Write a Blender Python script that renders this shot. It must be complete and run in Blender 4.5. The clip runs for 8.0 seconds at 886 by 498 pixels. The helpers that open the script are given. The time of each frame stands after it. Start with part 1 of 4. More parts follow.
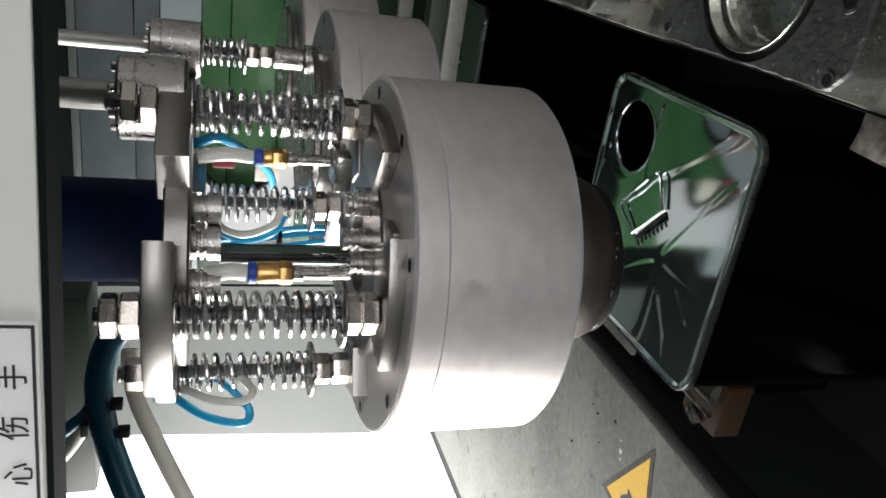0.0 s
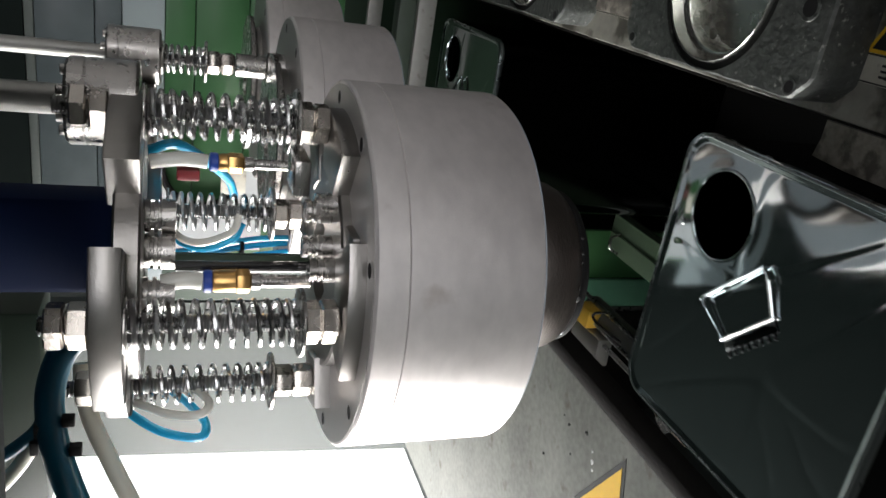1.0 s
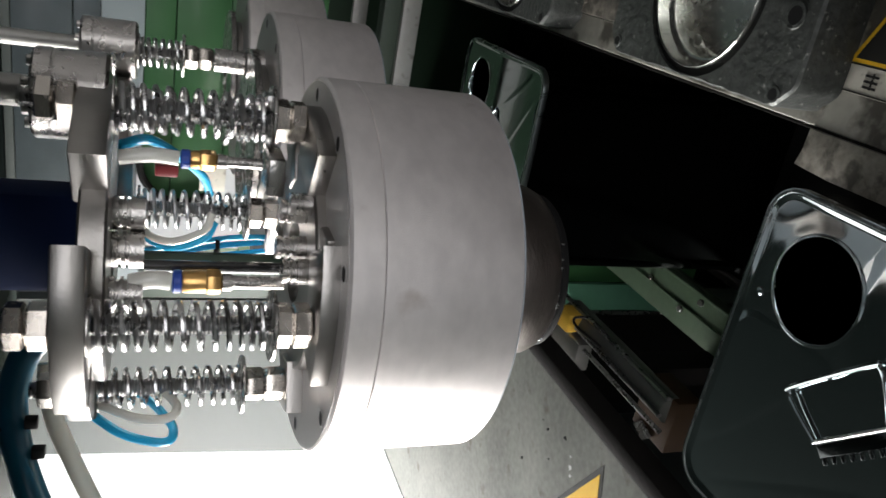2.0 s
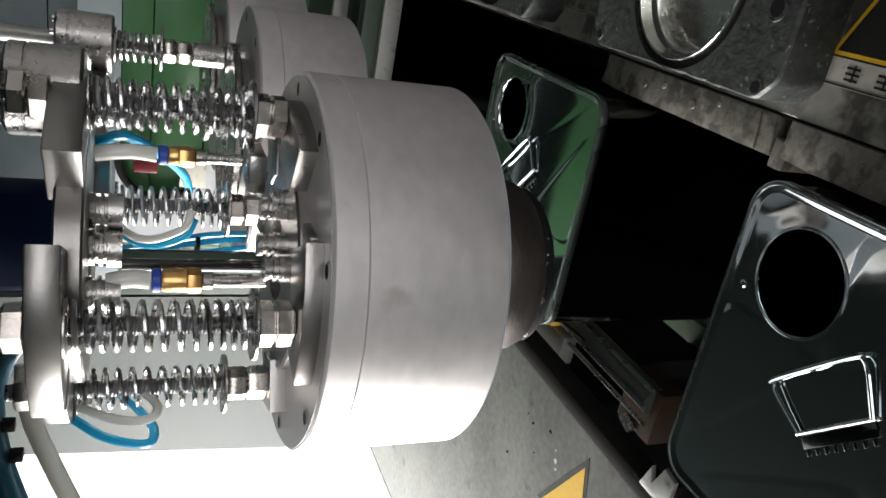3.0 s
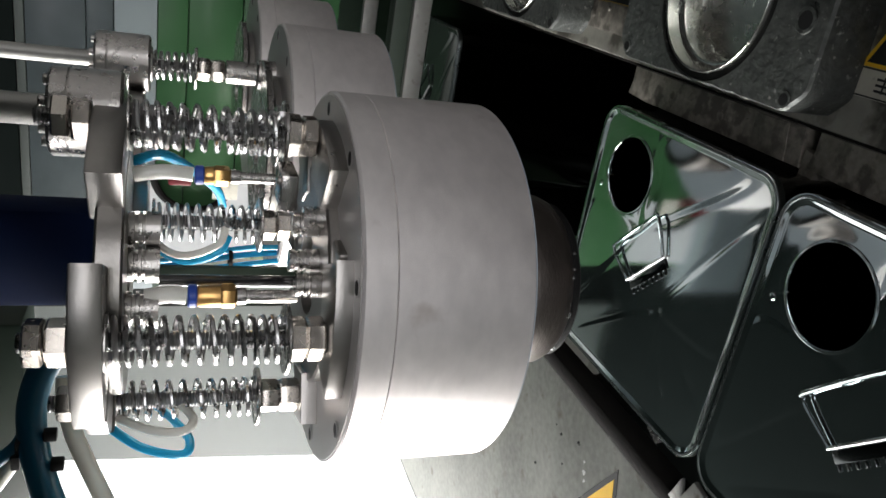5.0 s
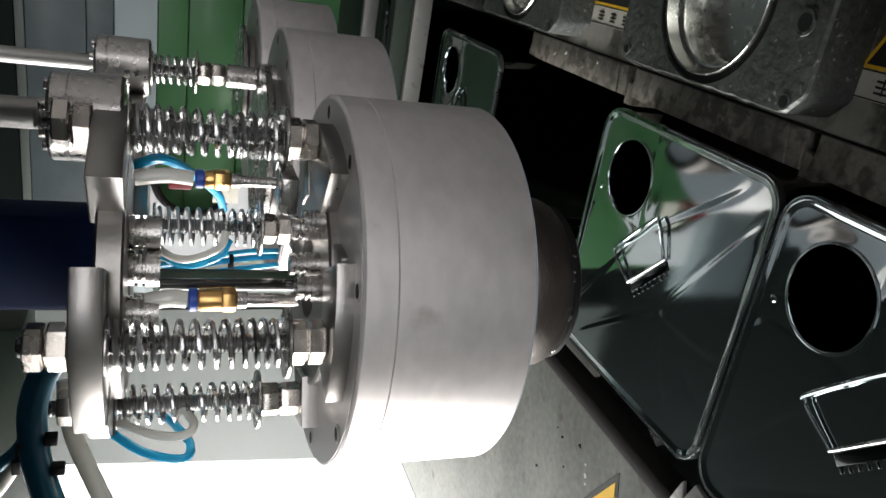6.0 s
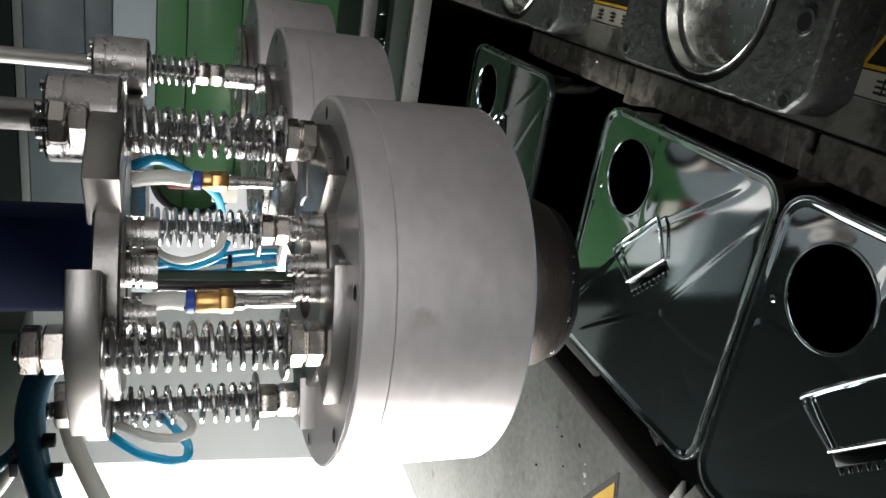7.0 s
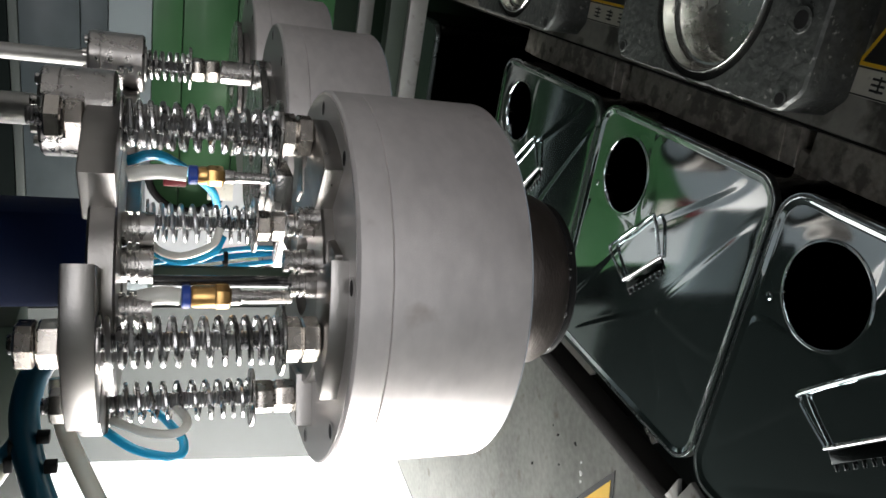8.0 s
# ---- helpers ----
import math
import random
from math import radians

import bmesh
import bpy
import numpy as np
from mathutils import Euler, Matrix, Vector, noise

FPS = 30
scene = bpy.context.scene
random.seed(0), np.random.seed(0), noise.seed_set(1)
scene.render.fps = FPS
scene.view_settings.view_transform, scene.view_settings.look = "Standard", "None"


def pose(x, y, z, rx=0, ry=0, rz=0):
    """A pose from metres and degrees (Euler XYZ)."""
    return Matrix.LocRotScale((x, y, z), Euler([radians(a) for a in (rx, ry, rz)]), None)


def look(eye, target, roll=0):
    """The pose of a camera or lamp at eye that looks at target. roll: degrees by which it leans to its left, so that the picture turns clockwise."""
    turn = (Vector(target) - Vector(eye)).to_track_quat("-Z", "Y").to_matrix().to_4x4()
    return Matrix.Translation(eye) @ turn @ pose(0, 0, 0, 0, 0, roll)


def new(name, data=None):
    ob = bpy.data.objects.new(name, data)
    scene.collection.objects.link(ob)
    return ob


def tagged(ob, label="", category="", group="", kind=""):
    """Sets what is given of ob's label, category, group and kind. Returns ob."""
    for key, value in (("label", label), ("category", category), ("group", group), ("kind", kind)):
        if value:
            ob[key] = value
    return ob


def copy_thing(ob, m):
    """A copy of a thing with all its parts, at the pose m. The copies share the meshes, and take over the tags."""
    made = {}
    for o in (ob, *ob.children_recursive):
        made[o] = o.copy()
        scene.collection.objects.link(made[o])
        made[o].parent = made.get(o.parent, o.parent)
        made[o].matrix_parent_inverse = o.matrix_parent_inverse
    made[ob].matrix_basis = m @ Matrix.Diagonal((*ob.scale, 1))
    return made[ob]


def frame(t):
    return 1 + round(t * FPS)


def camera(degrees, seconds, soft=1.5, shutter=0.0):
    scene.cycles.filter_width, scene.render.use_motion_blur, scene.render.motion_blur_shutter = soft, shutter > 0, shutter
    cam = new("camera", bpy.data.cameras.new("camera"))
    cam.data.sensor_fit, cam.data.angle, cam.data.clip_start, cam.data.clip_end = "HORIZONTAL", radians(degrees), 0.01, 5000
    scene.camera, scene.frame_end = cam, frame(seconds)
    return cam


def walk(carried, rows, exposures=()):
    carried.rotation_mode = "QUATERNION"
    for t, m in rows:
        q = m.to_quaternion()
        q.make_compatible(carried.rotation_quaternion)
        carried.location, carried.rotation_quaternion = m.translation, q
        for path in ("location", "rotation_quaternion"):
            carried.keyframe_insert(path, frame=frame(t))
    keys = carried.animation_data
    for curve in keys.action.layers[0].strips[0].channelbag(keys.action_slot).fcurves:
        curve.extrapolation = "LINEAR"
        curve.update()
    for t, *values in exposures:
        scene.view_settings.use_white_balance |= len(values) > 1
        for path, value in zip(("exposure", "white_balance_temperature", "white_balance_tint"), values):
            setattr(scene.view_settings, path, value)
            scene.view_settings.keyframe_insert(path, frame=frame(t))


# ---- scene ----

# ------------------------------------------------------------ camera
cam = camera(60.8, 8.0, soft=1.6, shutter=0.4)
PATH = [
    (0, (0.226, -0.503, 1.294), (-0.566, 1.229, 0.682), -88.9),
    (0.5, (0.222, -0.502, 1.289), (-0.557, 1.223, 0.642), -89.0),
    (1, (0.22, -0.5, 1.287), (-0.524, 1.228, 0.609), -89.0),
    (1.5, (0.219, -0.498, 1.284), (-0.52, 1.23, 0.601), -87.8),
    (2, (0.219, -0.494, 1.282), (-0.517, 1.221, 0.563), -88.0),
    (2.2, (0.218, -0.49, 1.281), (-0.53, 1.204, 0.525), -88.2),
    (3.3, (0.219, -0.491, 1.281), (-0.523, 1.206, 0.525), -88.8),
    (3.5, (0.223, -0.495, 1.283), (-0.521, 1.229, 0.593), -88.8),
    (4, (0.224, -0.496, 1.283), (-0.528, 1.228, 0.604), -88.3),
    (4.5, (0.224, -0.494, 1.283), (-0.521, 1.23, 0.596), -88.4),
    (6, (0.224, -0.494, 1.283), (-0.506, 1.236, 0.594), -88.6),
    (6.5, (0.225, -0.494, 1.283), (-0.512, 1.234, 0.596), -88.6),
    (7, (0.225, -0.493, 1.282), (-0.509, 1.235, 0.593), -88.7),
    (7.5, (0.224, -0.493, 1.282), (-0.512, 1.231, 0.585), -88.6),
    (8, (0.223, -0.493, 1.282), (-0.51, 1.232, 0.583), -88.6),
]
walk(cam, [(t, look(eye, target, roll)) for t, eye, target, roll in PATH])

# ------------------------------------------------------------ light
EXPOSURE = -0.07
scene.view_settings.exposure = EXPOSURE
world = bpy.data.worlds.new("hall_world")
world.use_nodes = True
scene.world = world
sky = world.node_tree.nodes.new("ShaderNodeTexSky")
sky.sky_type, sky.sun_disc = "NISHITA", False
sky.sun_elevation, sky.sun_rotation = radians(40), radians(-90)
world.node_tree.links.new(sky.outputs[0], world.node_tree.nodes["Background"].inputs[0])
world.node_tree.nodes["Background"].inputs[1].default_value = 0.1


def area_lamp(name, m, sx, sy, power, colour):
    lamp = bpy.data.lights.new(name, "AREA")
    lamp.shape, lamp.size, lamp.size_y, lamp.energy, lamp.color = "RECTANGLE", sx, sy, power, colour
    ob = new(name, lamp)
    ob.matrix_world = m
    return ob


# daylight that enters by the wide opening beside the machine, and an added fill lamp behind the camera
area_lamp("window_light", look((-1.9, 0.05, 0.96), (0, 0.05, 0.96)), 2.4, 1.1, 166, (1.0, 0.972, 0.95))
area_lamp("south_window_light", look((1.15, -2.4, 1.95), (0.05, 0.1, 1.1)), 2.2, 1.3, 34, (1.0, 0.97, 0.98))

# ------------------------------------------------------------ materials
MATS = {}


def material(name, base, rough=0.5, metal=0.0, var=0.12, scale=40.0, bump=0.0, bump_scale=200.0, spots=None, spot_scale=60.0,
             spot_at=0.68, coat=0.0, stretch=(1, 1, 1), rough_var=0.08, trans=0.0, ior=1.45, per_object=0.0, spec=0.5):
    """A principled surface with two scales of colour change, uneven gloss, fine relief and optional spots of dirt or rust."""
    mat = bpy.data.materials.new(name)
    mat.use_nodes = True
    nt = mat.node_tree
    n, l = nt.nodes, nt.links
    p = n["Principled BSDF"]
    co = n.new("ShaderNodeTexCoord")
    mp = n.new("ShaderNodeMapping")
    mp.inputs["Scale"].default_value = stretch
    l.new(co.outputs["Object"], mp.inputs[0])
    big, fine = n.new("ShaderNodeTexNoise"), n.new("ShaderNodeTexNoise")
    big.inputs["Scale"].default_value, big.inputs["Detail"].default_value = scale * 0.2, 4
    fine.inputs["Scale"].default_value, fine.inputs["Detail"].default_value = scale * 3, 6
    l.new(mp.outputs[0], big.inputs[0])
    l.new(mp.outputs[0], fine.inputs[0])
    mix = n.new("ShaderNodeMix")
    mix.data_type = "FLOAT"
    mix.inputs[0].default_value = 0.4
    l.new(big.outputs["Fac"], mix.inputs[2])
    l.new(fine.outputs["Fac"], mix.inputs[3])
    ramp = n.new("ShaderNodeMapRange")
    ramp.inputs["From Min"].default_value, ramp.inputs["From Max"].default_value = 0.3, 0.7
    ramp.inputs["To Min"].default_value, ramp.inputs["To Max"].default_value = 1 - var, 1 + var
    l.new(mix.outputs[0], ramp.inputs[0])
    value = ramp.outputs[0]
    if per_object:
        info = n.new("ShaderNodeObjectInfo")
        r2 = n.new("ShaderNodeMapRange")
        r2.inputs["To Min"].default_value, r2.inputs["To Max"].default_value = 1 - per_object, 1 + per_object
        l.new(info.outputs["Random"], r2.inputs[0])
        mul = n.new("ShaderNodeMath")
        mul.operation = "MULTIPLY"
        l.new(value, mul.inputs[0])
        l.new(r2.outputs[0], mul.inputs[1])
        value = mul.outputs[0]
    tint = n.new("ShaderNodeVectorMath")
    tint.operation = "SCALE"
    tint.inputs[0].default_value = base
    l.new(value, tint.inputs["Scale"])
    colour = tint.outputs[0]
    if spots:
        sp = n.new("ShaderNodeTexNoise")
        sp.inputs["Scale"].default_value, sp.inputs["Detail"].default_value = spot_scale, 5
        l.new(co.outputs["Object"], sp.inputs[0])
        edge = n.new("ShaderNodeMapRange")
        edge.inputs["From Min"].default_value, edge.inputs["From Max"].default_value = spot_at - 0.05, spot_at + 0.05
        l.new(sp.outputs["Fac"], edge.inputs[0])
        cm = n.new("ShaderNodeMix")
        cm.data_type = "RGBA"
        l.new(edge.outputs[0], cm.inputs[0])
        l.new(colour, cm.inputs[6])
        cm.inputs[7].default_value = (*spots, 1)
        colour = cm.outputs[2]
        if metal and spot_at < 0.655:
            mm = n.new("ShaderNodeMapRange")
            mm.inputs["To Min"].default_value, mm.inputs["To Max"].default_value = metal, metal * 0.2
            l.new(edge.outputs[0], mm.inputs[0])
            l.new(mm.outputs[0], p.inputs["Metallic"])
    l.new(colour, p.inputs["Base Color"])
    rr = n.new("ShaderNodeMapRange")
    rr.inputs["From Min"].default_value, rr.inputs["From Max"].default_value = 0.3, 0.7
    rr.inputs["To Min"].default_value, rr.inputs["To Max"].default_value = max(rough - rough_var, 0.02), rough + rough_var
    l.new(mix.outputs[0], rr.inputs[0])
    l.new(rr.outputs[0], p.inputs["Roughness"])
    if not (spots and metal and spot_at < 0.655):
        p.inputs["Metallic"].default_value = metal
    p.inputs["Specular IOR Level"].default_value = spec
    p.inputs["Coat Weight"].default_value = coat
    p.inputs["Coat Roughness"].default_value = 0.08
    p.inputs["Transmission Weight"].default_value = trans
    p.inputs["IOR"].default_value = ior
    if bump:
        bn = n.new("ShaderNodeTexNoise")
        bn.inputs["Scale"].default_value, bn.inputs["Detail"].default_value = bump_scale, 6
        l.new(mp.outputs[0], bn.inputs[0])
        bp = n.new("ShaderNodeBump")
        bp.inputs["Strength"].default_value, bp.inputs["Distance"].default_value = bump, 0.001
        l.new(bn.outputs["Fac"], bp.inputs["Height"])
        l.new(bp.outputs[0], p.inputs["Normal"])
    MATS[name] = mat
    return mat


def glow(name, colour, strength):
    mat = bpy.data.materials.new(name)
    mat.use_nodes = True
    p = mat.node_tree.nodes["Principled BSDF"]
    p.inputs["Base Color"].default_value = (0, 0, 0, 1)
    p.inputs["Emission Color"].default_value = (*colour, 1)
    p.inputs["Emission Strength"].default_value = strength
    return mat


ALU = material("bead_blasted_aluminium", (0.72, 0.69, 0.675), 0.42, 0.66, 0.14, 34, 0.12, 1500, (0.52, 0.475, 0.445), 26, 0.66, stretch=(1, 1, 1.6), rough_var=0.08)
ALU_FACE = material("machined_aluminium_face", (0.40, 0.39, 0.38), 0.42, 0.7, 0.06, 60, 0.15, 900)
STEEL = material("machined_stainless_steel", (0.43, 0.415, 0.40), 0.27, 1.0, 0.10, 60, 0.15, 700)
CAST = material("cast_stainless_bracket", (0.29, 0.278, 0.265), 0.33, 1.0, 0.08, 60, 0.08, 700)
CUP = material("worn_polished_cup_steel", (0.76, 0.77, 0.73), 0.27, 1.0, 0.15, 40, 0.1, 200)
CHROME = material("bright_spring_steel", (0.47, 0.47, 0.47), 0.28, 1.0, 0.05, 80)
THREAD = material("dark_threaded_steel", (0.38, 0.38, 0.38), 0.28, 1.0, 0.15, 90)
NUT = material("zinc_plated_nut", (0.50, 0.465, 0.425), 0.26, 1.0, 0.08, 60, per_object=0.12)
BOLT_BLACK = material("black_oxide_bolt", (0.03, 0.03, 0.03), 0.4, 0.6, 0.2, 90)
STEM = material("brown_tinted_steel_stem", (0.072, 0.062, 0.055), 0.44, 0.75, 0.30, 30, 0.3, 300, (0.045, 0.035, 0.03), 45, 0.56, stretch=(1, 1, 2.5))
TIN = material("bright_tinplate", (0.52, 0.565, 0.57), 0.075, 1.0, 0.08, 20, rough_var=0.025)
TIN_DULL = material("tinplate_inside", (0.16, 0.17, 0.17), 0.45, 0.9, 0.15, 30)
# tinplate with the dark surroundings it mirrors put into the colour
TIN_SHADED = material("shaded_tinplate", (0.055, 0.060, 0.060), 0.12, 1.0, 0.15, 20, rough_var=0.04)
# same tinplate, coloured darker to dim the seam's highlights
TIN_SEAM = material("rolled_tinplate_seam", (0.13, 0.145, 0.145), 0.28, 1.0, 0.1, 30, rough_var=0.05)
BLACK = material("black_enamel", (0.008, 0.008, 0.009), 0.16, 0.0, 0.2, 20, coat=0.5, rough_var=0.04)
IRON = material("greasy_cast_iron", (0.082, 0.088, 0.083), 0.34, 0.35, 0.60, 55, 1.6, 150, (0.36, 0.36, 0.34), 210, 0.69)
IRON_WORN = material("worn_clamp_steel", (0.27, 0.25, 0.215), 0.5, 0.3, 0.5, 70, 0.8, 220, (0.11, 0.10, 0.085), 60, 0.54)
PALE = material("pale_greasy_machine_paint", (0.30, 0.292, 0.255), 0.42, 0.0, 0.30, 30, 0.3, 250, (0.075, 0.07, 0.058), 26, 0.54)
TABLE = material("stained_grey_table_paint", (0.33, 0.34, 0.308), 0.58, 0.0, 0.34, 45, 0.2, 300, (0.21, 0.20, 0.165), 34, 0.66)
# near-black: the dark rail, and the lane's unlit void put into colour
RAIL_AND_VOID = material("dark_rail_and_void", (0.011, 0.010, 0.009), 0.85, 0.0, 0.3, 40, 0.4, 250, spec=0.15)
GREY_GREEN = material("grey_green_machine_panel", (0.060, 0.071, 0.066), 0.5, 0.0, 0.07, 12, 0.1, 300)
GREEN = material("green_machine_enamel", (0.055, 0.17, 0.062), 0.38, 0.0, 0.10, 10, 0.08, 200, coat=0.2)
GREEN_SCREEN = material("deep_green_guard_enamel", (0.030, 0.098, 0.035), 0.42, 0.0, 0.14, 10, 0.08, 200, coat=0.1)
GREEN_LIGHT = material("pale_green_guard_plastic", (0.20, 0.50, 0.33), 0.35, 0.0, 0.08, 20)
GREEN_LANE = material("green_channel_paint", (0.105, 0.155, 0.100), 0.4, 0.0, 0.2, 30, 0.15, 200)
GREEN_DARK = material("dark_green_beam_paint", (0.045, 0.062, 0.047), 0.42, 0.0, 0.15, 30, 0.15, 200)
NAVY = material("navy_blue_actuator_paint", (0.0015, 0.0088, 0.042), 0.65, 0.0, 0.12, 15, 0.1, 200, spec=0.12)
# green with the shade of the recess behind the heads in its colour
RECESS_SHADE = material("dark_green_recess_shade", (0.010, 0.026, 0.013), 0.5, 0.0, 0.2, 15)
WALL_BOUNCE = material("bounce_wall_paint", (0.55, 0.54, 0.53), 0.7, 0.0, 0.06, 5)
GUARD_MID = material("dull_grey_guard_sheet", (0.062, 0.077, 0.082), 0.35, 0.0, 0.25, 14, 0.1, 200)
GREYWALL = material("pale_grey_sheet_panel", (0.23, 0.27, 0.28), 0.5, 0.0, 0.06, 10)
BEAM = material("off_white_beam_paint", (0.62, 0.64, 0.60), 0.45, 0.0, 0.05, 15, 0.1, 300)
# dark paint that also holds the shade below and behind the beam
BEAM_SHADE = material("dark_gantry_shade", (0.006, 0.0085, 0.008), 0.9, 0.0, 0.15, 15, spec=0.04)
ALU_BAR = material("raw_aluminium_bar", (0.36, 0.36, 0.34), 0.45, 0.7, 0.12, 40, 0.2, 400, (0.2, 0.19, 0.17), 50, 0.66)
BRASS = material("brass_fitting", (0.55, 0.34, 0.13), 0.32, 1.0, 0.08, 60)
BLUE_COLLAR = material("blue_release_collar", (0.02, 0.06, 0.32), 0.35, 0.0, 0.05, 60)
TUBE_BLUE = material("blue_air_tube", (0.02, 0.35, 0.62), 0.22, 0.0, 0.05, 40, coat=0.3)
TUBE_CLEAR = material("milky_air_tube", (0.66, 0.66, 0.60), 0.22, 0.0, 0.05, 40, coat=0.3)
CABLE_BLUE = material("dark_blue_hose", (0.006, 0.075, 0.125), 0.33, 0.0, 0.08, 30, coat=0.2)
CABLE_CREAM = material("cream_cable_sheath", (0.72, 0.69, 0.58), 0.4, 0.0, 0.05, 30)
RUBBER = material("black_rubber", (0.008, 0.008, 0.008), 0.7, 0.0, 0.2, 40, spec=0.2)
YELLOW = material("yellow_warning_print", (0.85, 0.52, 0.03), 0.45, 0.0, 0.08, 60)
PRINT_BLACK = material("black_warning_print", (0.02, 0.02, 0.018), 0.45, 0.0, 0.2, 60)
STICKER = material("off_white_sticker", (0.62, 0.60, 0.52), 0.45, 0.0, 0.10, 60, spots=(0.33, 0.31, 0.26), spot_scale=90, spot_at=0.62)
SHEET_WHITE = material("white_sheet_paint", (0.56, 0.58, 0.59), 0.45, 0.0, 0.05, 20)
LABEL_WHITE = material("white_label_plate", (0.80, 0.81, 0.80), 0.4, 0.0, 0.03, 30)
RED = material("red_valve_body", (0.13, 0.012, 0.015), 0.4, 0.0, 0.08, 40)
YELLOW_PLASTIC = material("yellow_sensor_plastic", (0.72, 0.45, 0.06), 0.4, 0.0, 0.08, 40)
ORANGE_BROWN = material("orange_brown_bracket", (0.042, 0.020, 0.005), 0.8, 0.0, 0.3, 40)
PNEU = material("grey_anodised_cylinder", (0.17, 0.178, 0.168), 0.45, 0.6, 0.08, 40)
FLOOR = material("grey_hall_floor", (0.05, 0.052, 0.05), 0.5, 0.0, 0.2, 6, 0.2, 60)
WALL = material("painted_hall_wall", (0.07, 0.08, 0.075), 0.7, 0.0, 0.08, 5)
CEIL = material("grey_hall_ceiling", (0.03, 0.032, 0.032), 0.8, 0.0, 0.08, 5)
REFLECT_PAD = material("pale_reflection_pad", (0.36, 0.40, 0.44), 0.6, 0.0, 0.06, 20)
DAYLIGHT = glow("bright_daylight", (1.0, 1.0, 0.99), 3.0)


# ------------------------------------------------------------ mesh tools
def finish(bm, mat, name, angle=35):
    bmesh.ops.recalc_face_normals(bm, faces=bm.faces)
    me = bpy.data.meshes.new(name)
    bm.to_mesh(me)
    bm.free()
    me.materials.append(mat)
    me.polygons.foreach_set("use_smooth", [True] * len(me.polygons))
    me.set_sharp_from_angle(angle=radians(angle))
    return me


def part(name, bm, mat, parent, label="", angle=35):
    ob = new(name, finish(bm, mat, name, angle))
    ob.parent = parent
    return tagged(ob, label)


def solid(name, bm, mat, label, category="", group="", kind="", angle=35):
    return tagged(new(name, finish(bm, mat, name, angle)), label, category, group, kind)


def thing(name, label, category, group="", m=None, kind=""):
    ob = new(name)
    ob.empty_display_size = 0.02
    if m is not None:
        ob.matrix_basis = m
    return tagged(ob, label, category, group, kind)


def box(lo, hi, bevel=0.0, bm=None, m=None):
    bm = bm or bmesh.new()
    lo, hi = Vector(lo), Vector(hi)
    made = bmesh.ops.create_cube(bm, size=1.0)["verts"]
    for v in made:
        v.co = Vector([lo[i] + (v.co[i] + 0.5) * (hi[i] - lo[i]) for i in range(3)])
    if bevel:
        edges = list({e for v in made for e in v.link_edges})
        out = bmesh.ops.bevel(bm, geom=edges, offset=bevel, segments=2, affect="EDGES", profile=0.5)
        made = list({v for f in out["faces"] for v in f.verts} | {v for v in made if v.is_valid})
    if m is not None:
        bmesh.ops.transform(bm, matrix=m, verts=[v for v in made if v.is_valid])
    return bm


def lathe(profile, seg=48, centre=(0, 0), bm=None, closed=False):
    """Turns (radius, z) pairs about an upright axis."""
    bm = bm or bmesh.new()
    rings = []
    for r, z in profile:
        if r < 1e-6:
            rings.append([bm.verts.new((centre[0], centre[1], z))])
        else:
            rings.append([bm.verts.new((centre[0] + r * math.cos(2 * math.pi * k / seg), centre[1] + r * math.sin(2 * math.pi * k / seg), z)) for k in range(seg)])
    pairs = list(zip(rings, rings[1:]))
    if closed:
        pairs.append((rings[-1], rings[0]))
    for a, b in pairs:
        for k in range(seg):
            quad = [a[k % len(a)], a[(k + 1) % len(a)], b[(k + 1) % len(b)], b[k % len(b)]]
            quad = list(dict.fromkeys(quad))
            if len(quad) > 2:
                bm.faces.new(quad)
    return bm


def rod(r, z0, z1, centre=(0, 0), seg=24, ch=0.0, bm=None):
    return lathe([(0, z0), (r - ch, z0), (r, z0 + ch), (r, z1 - ch), (r - ch, z1), (0, z1)] if ch else [(0, z0), (r, z0), (r, z1), (0, z1)], seg, centre, bm)


def hexnut(r, z0, z1, centre, turn=0.0, bm=None):
    """A nut of corner radius r with chamfered ends."""
    bm = bm or bmesh.new()
    c = (z1 - z0) * 0.12
    rings = []
    for rr, z in ((0, z0), (r * 0.9, z0), (r, z0 + c), (r, z1 - c), (r * 0.9, z1), (0, z1)):
        if rr == 0:
            rings.append([bm.verts.new((centre[0], centre[1], z))])
        else:
            rings.append([bm.verts.new((centre[0] + rr * math.cos(turn + k * math.pi / 3), centre[1] + rr * math.sin(turn + k * math.pi / 3), z)) for k in range(6)])
    for a, b in zip(rings, rings[1:]):
        for k in range(6):
            q = list(dict.fromkeys([a[k % len(a)], a[(k + 1) % len(a)], b[(k + 1) % len(b)], b[k % len(b)]]))
            bm.faces.new(q)
    return bm


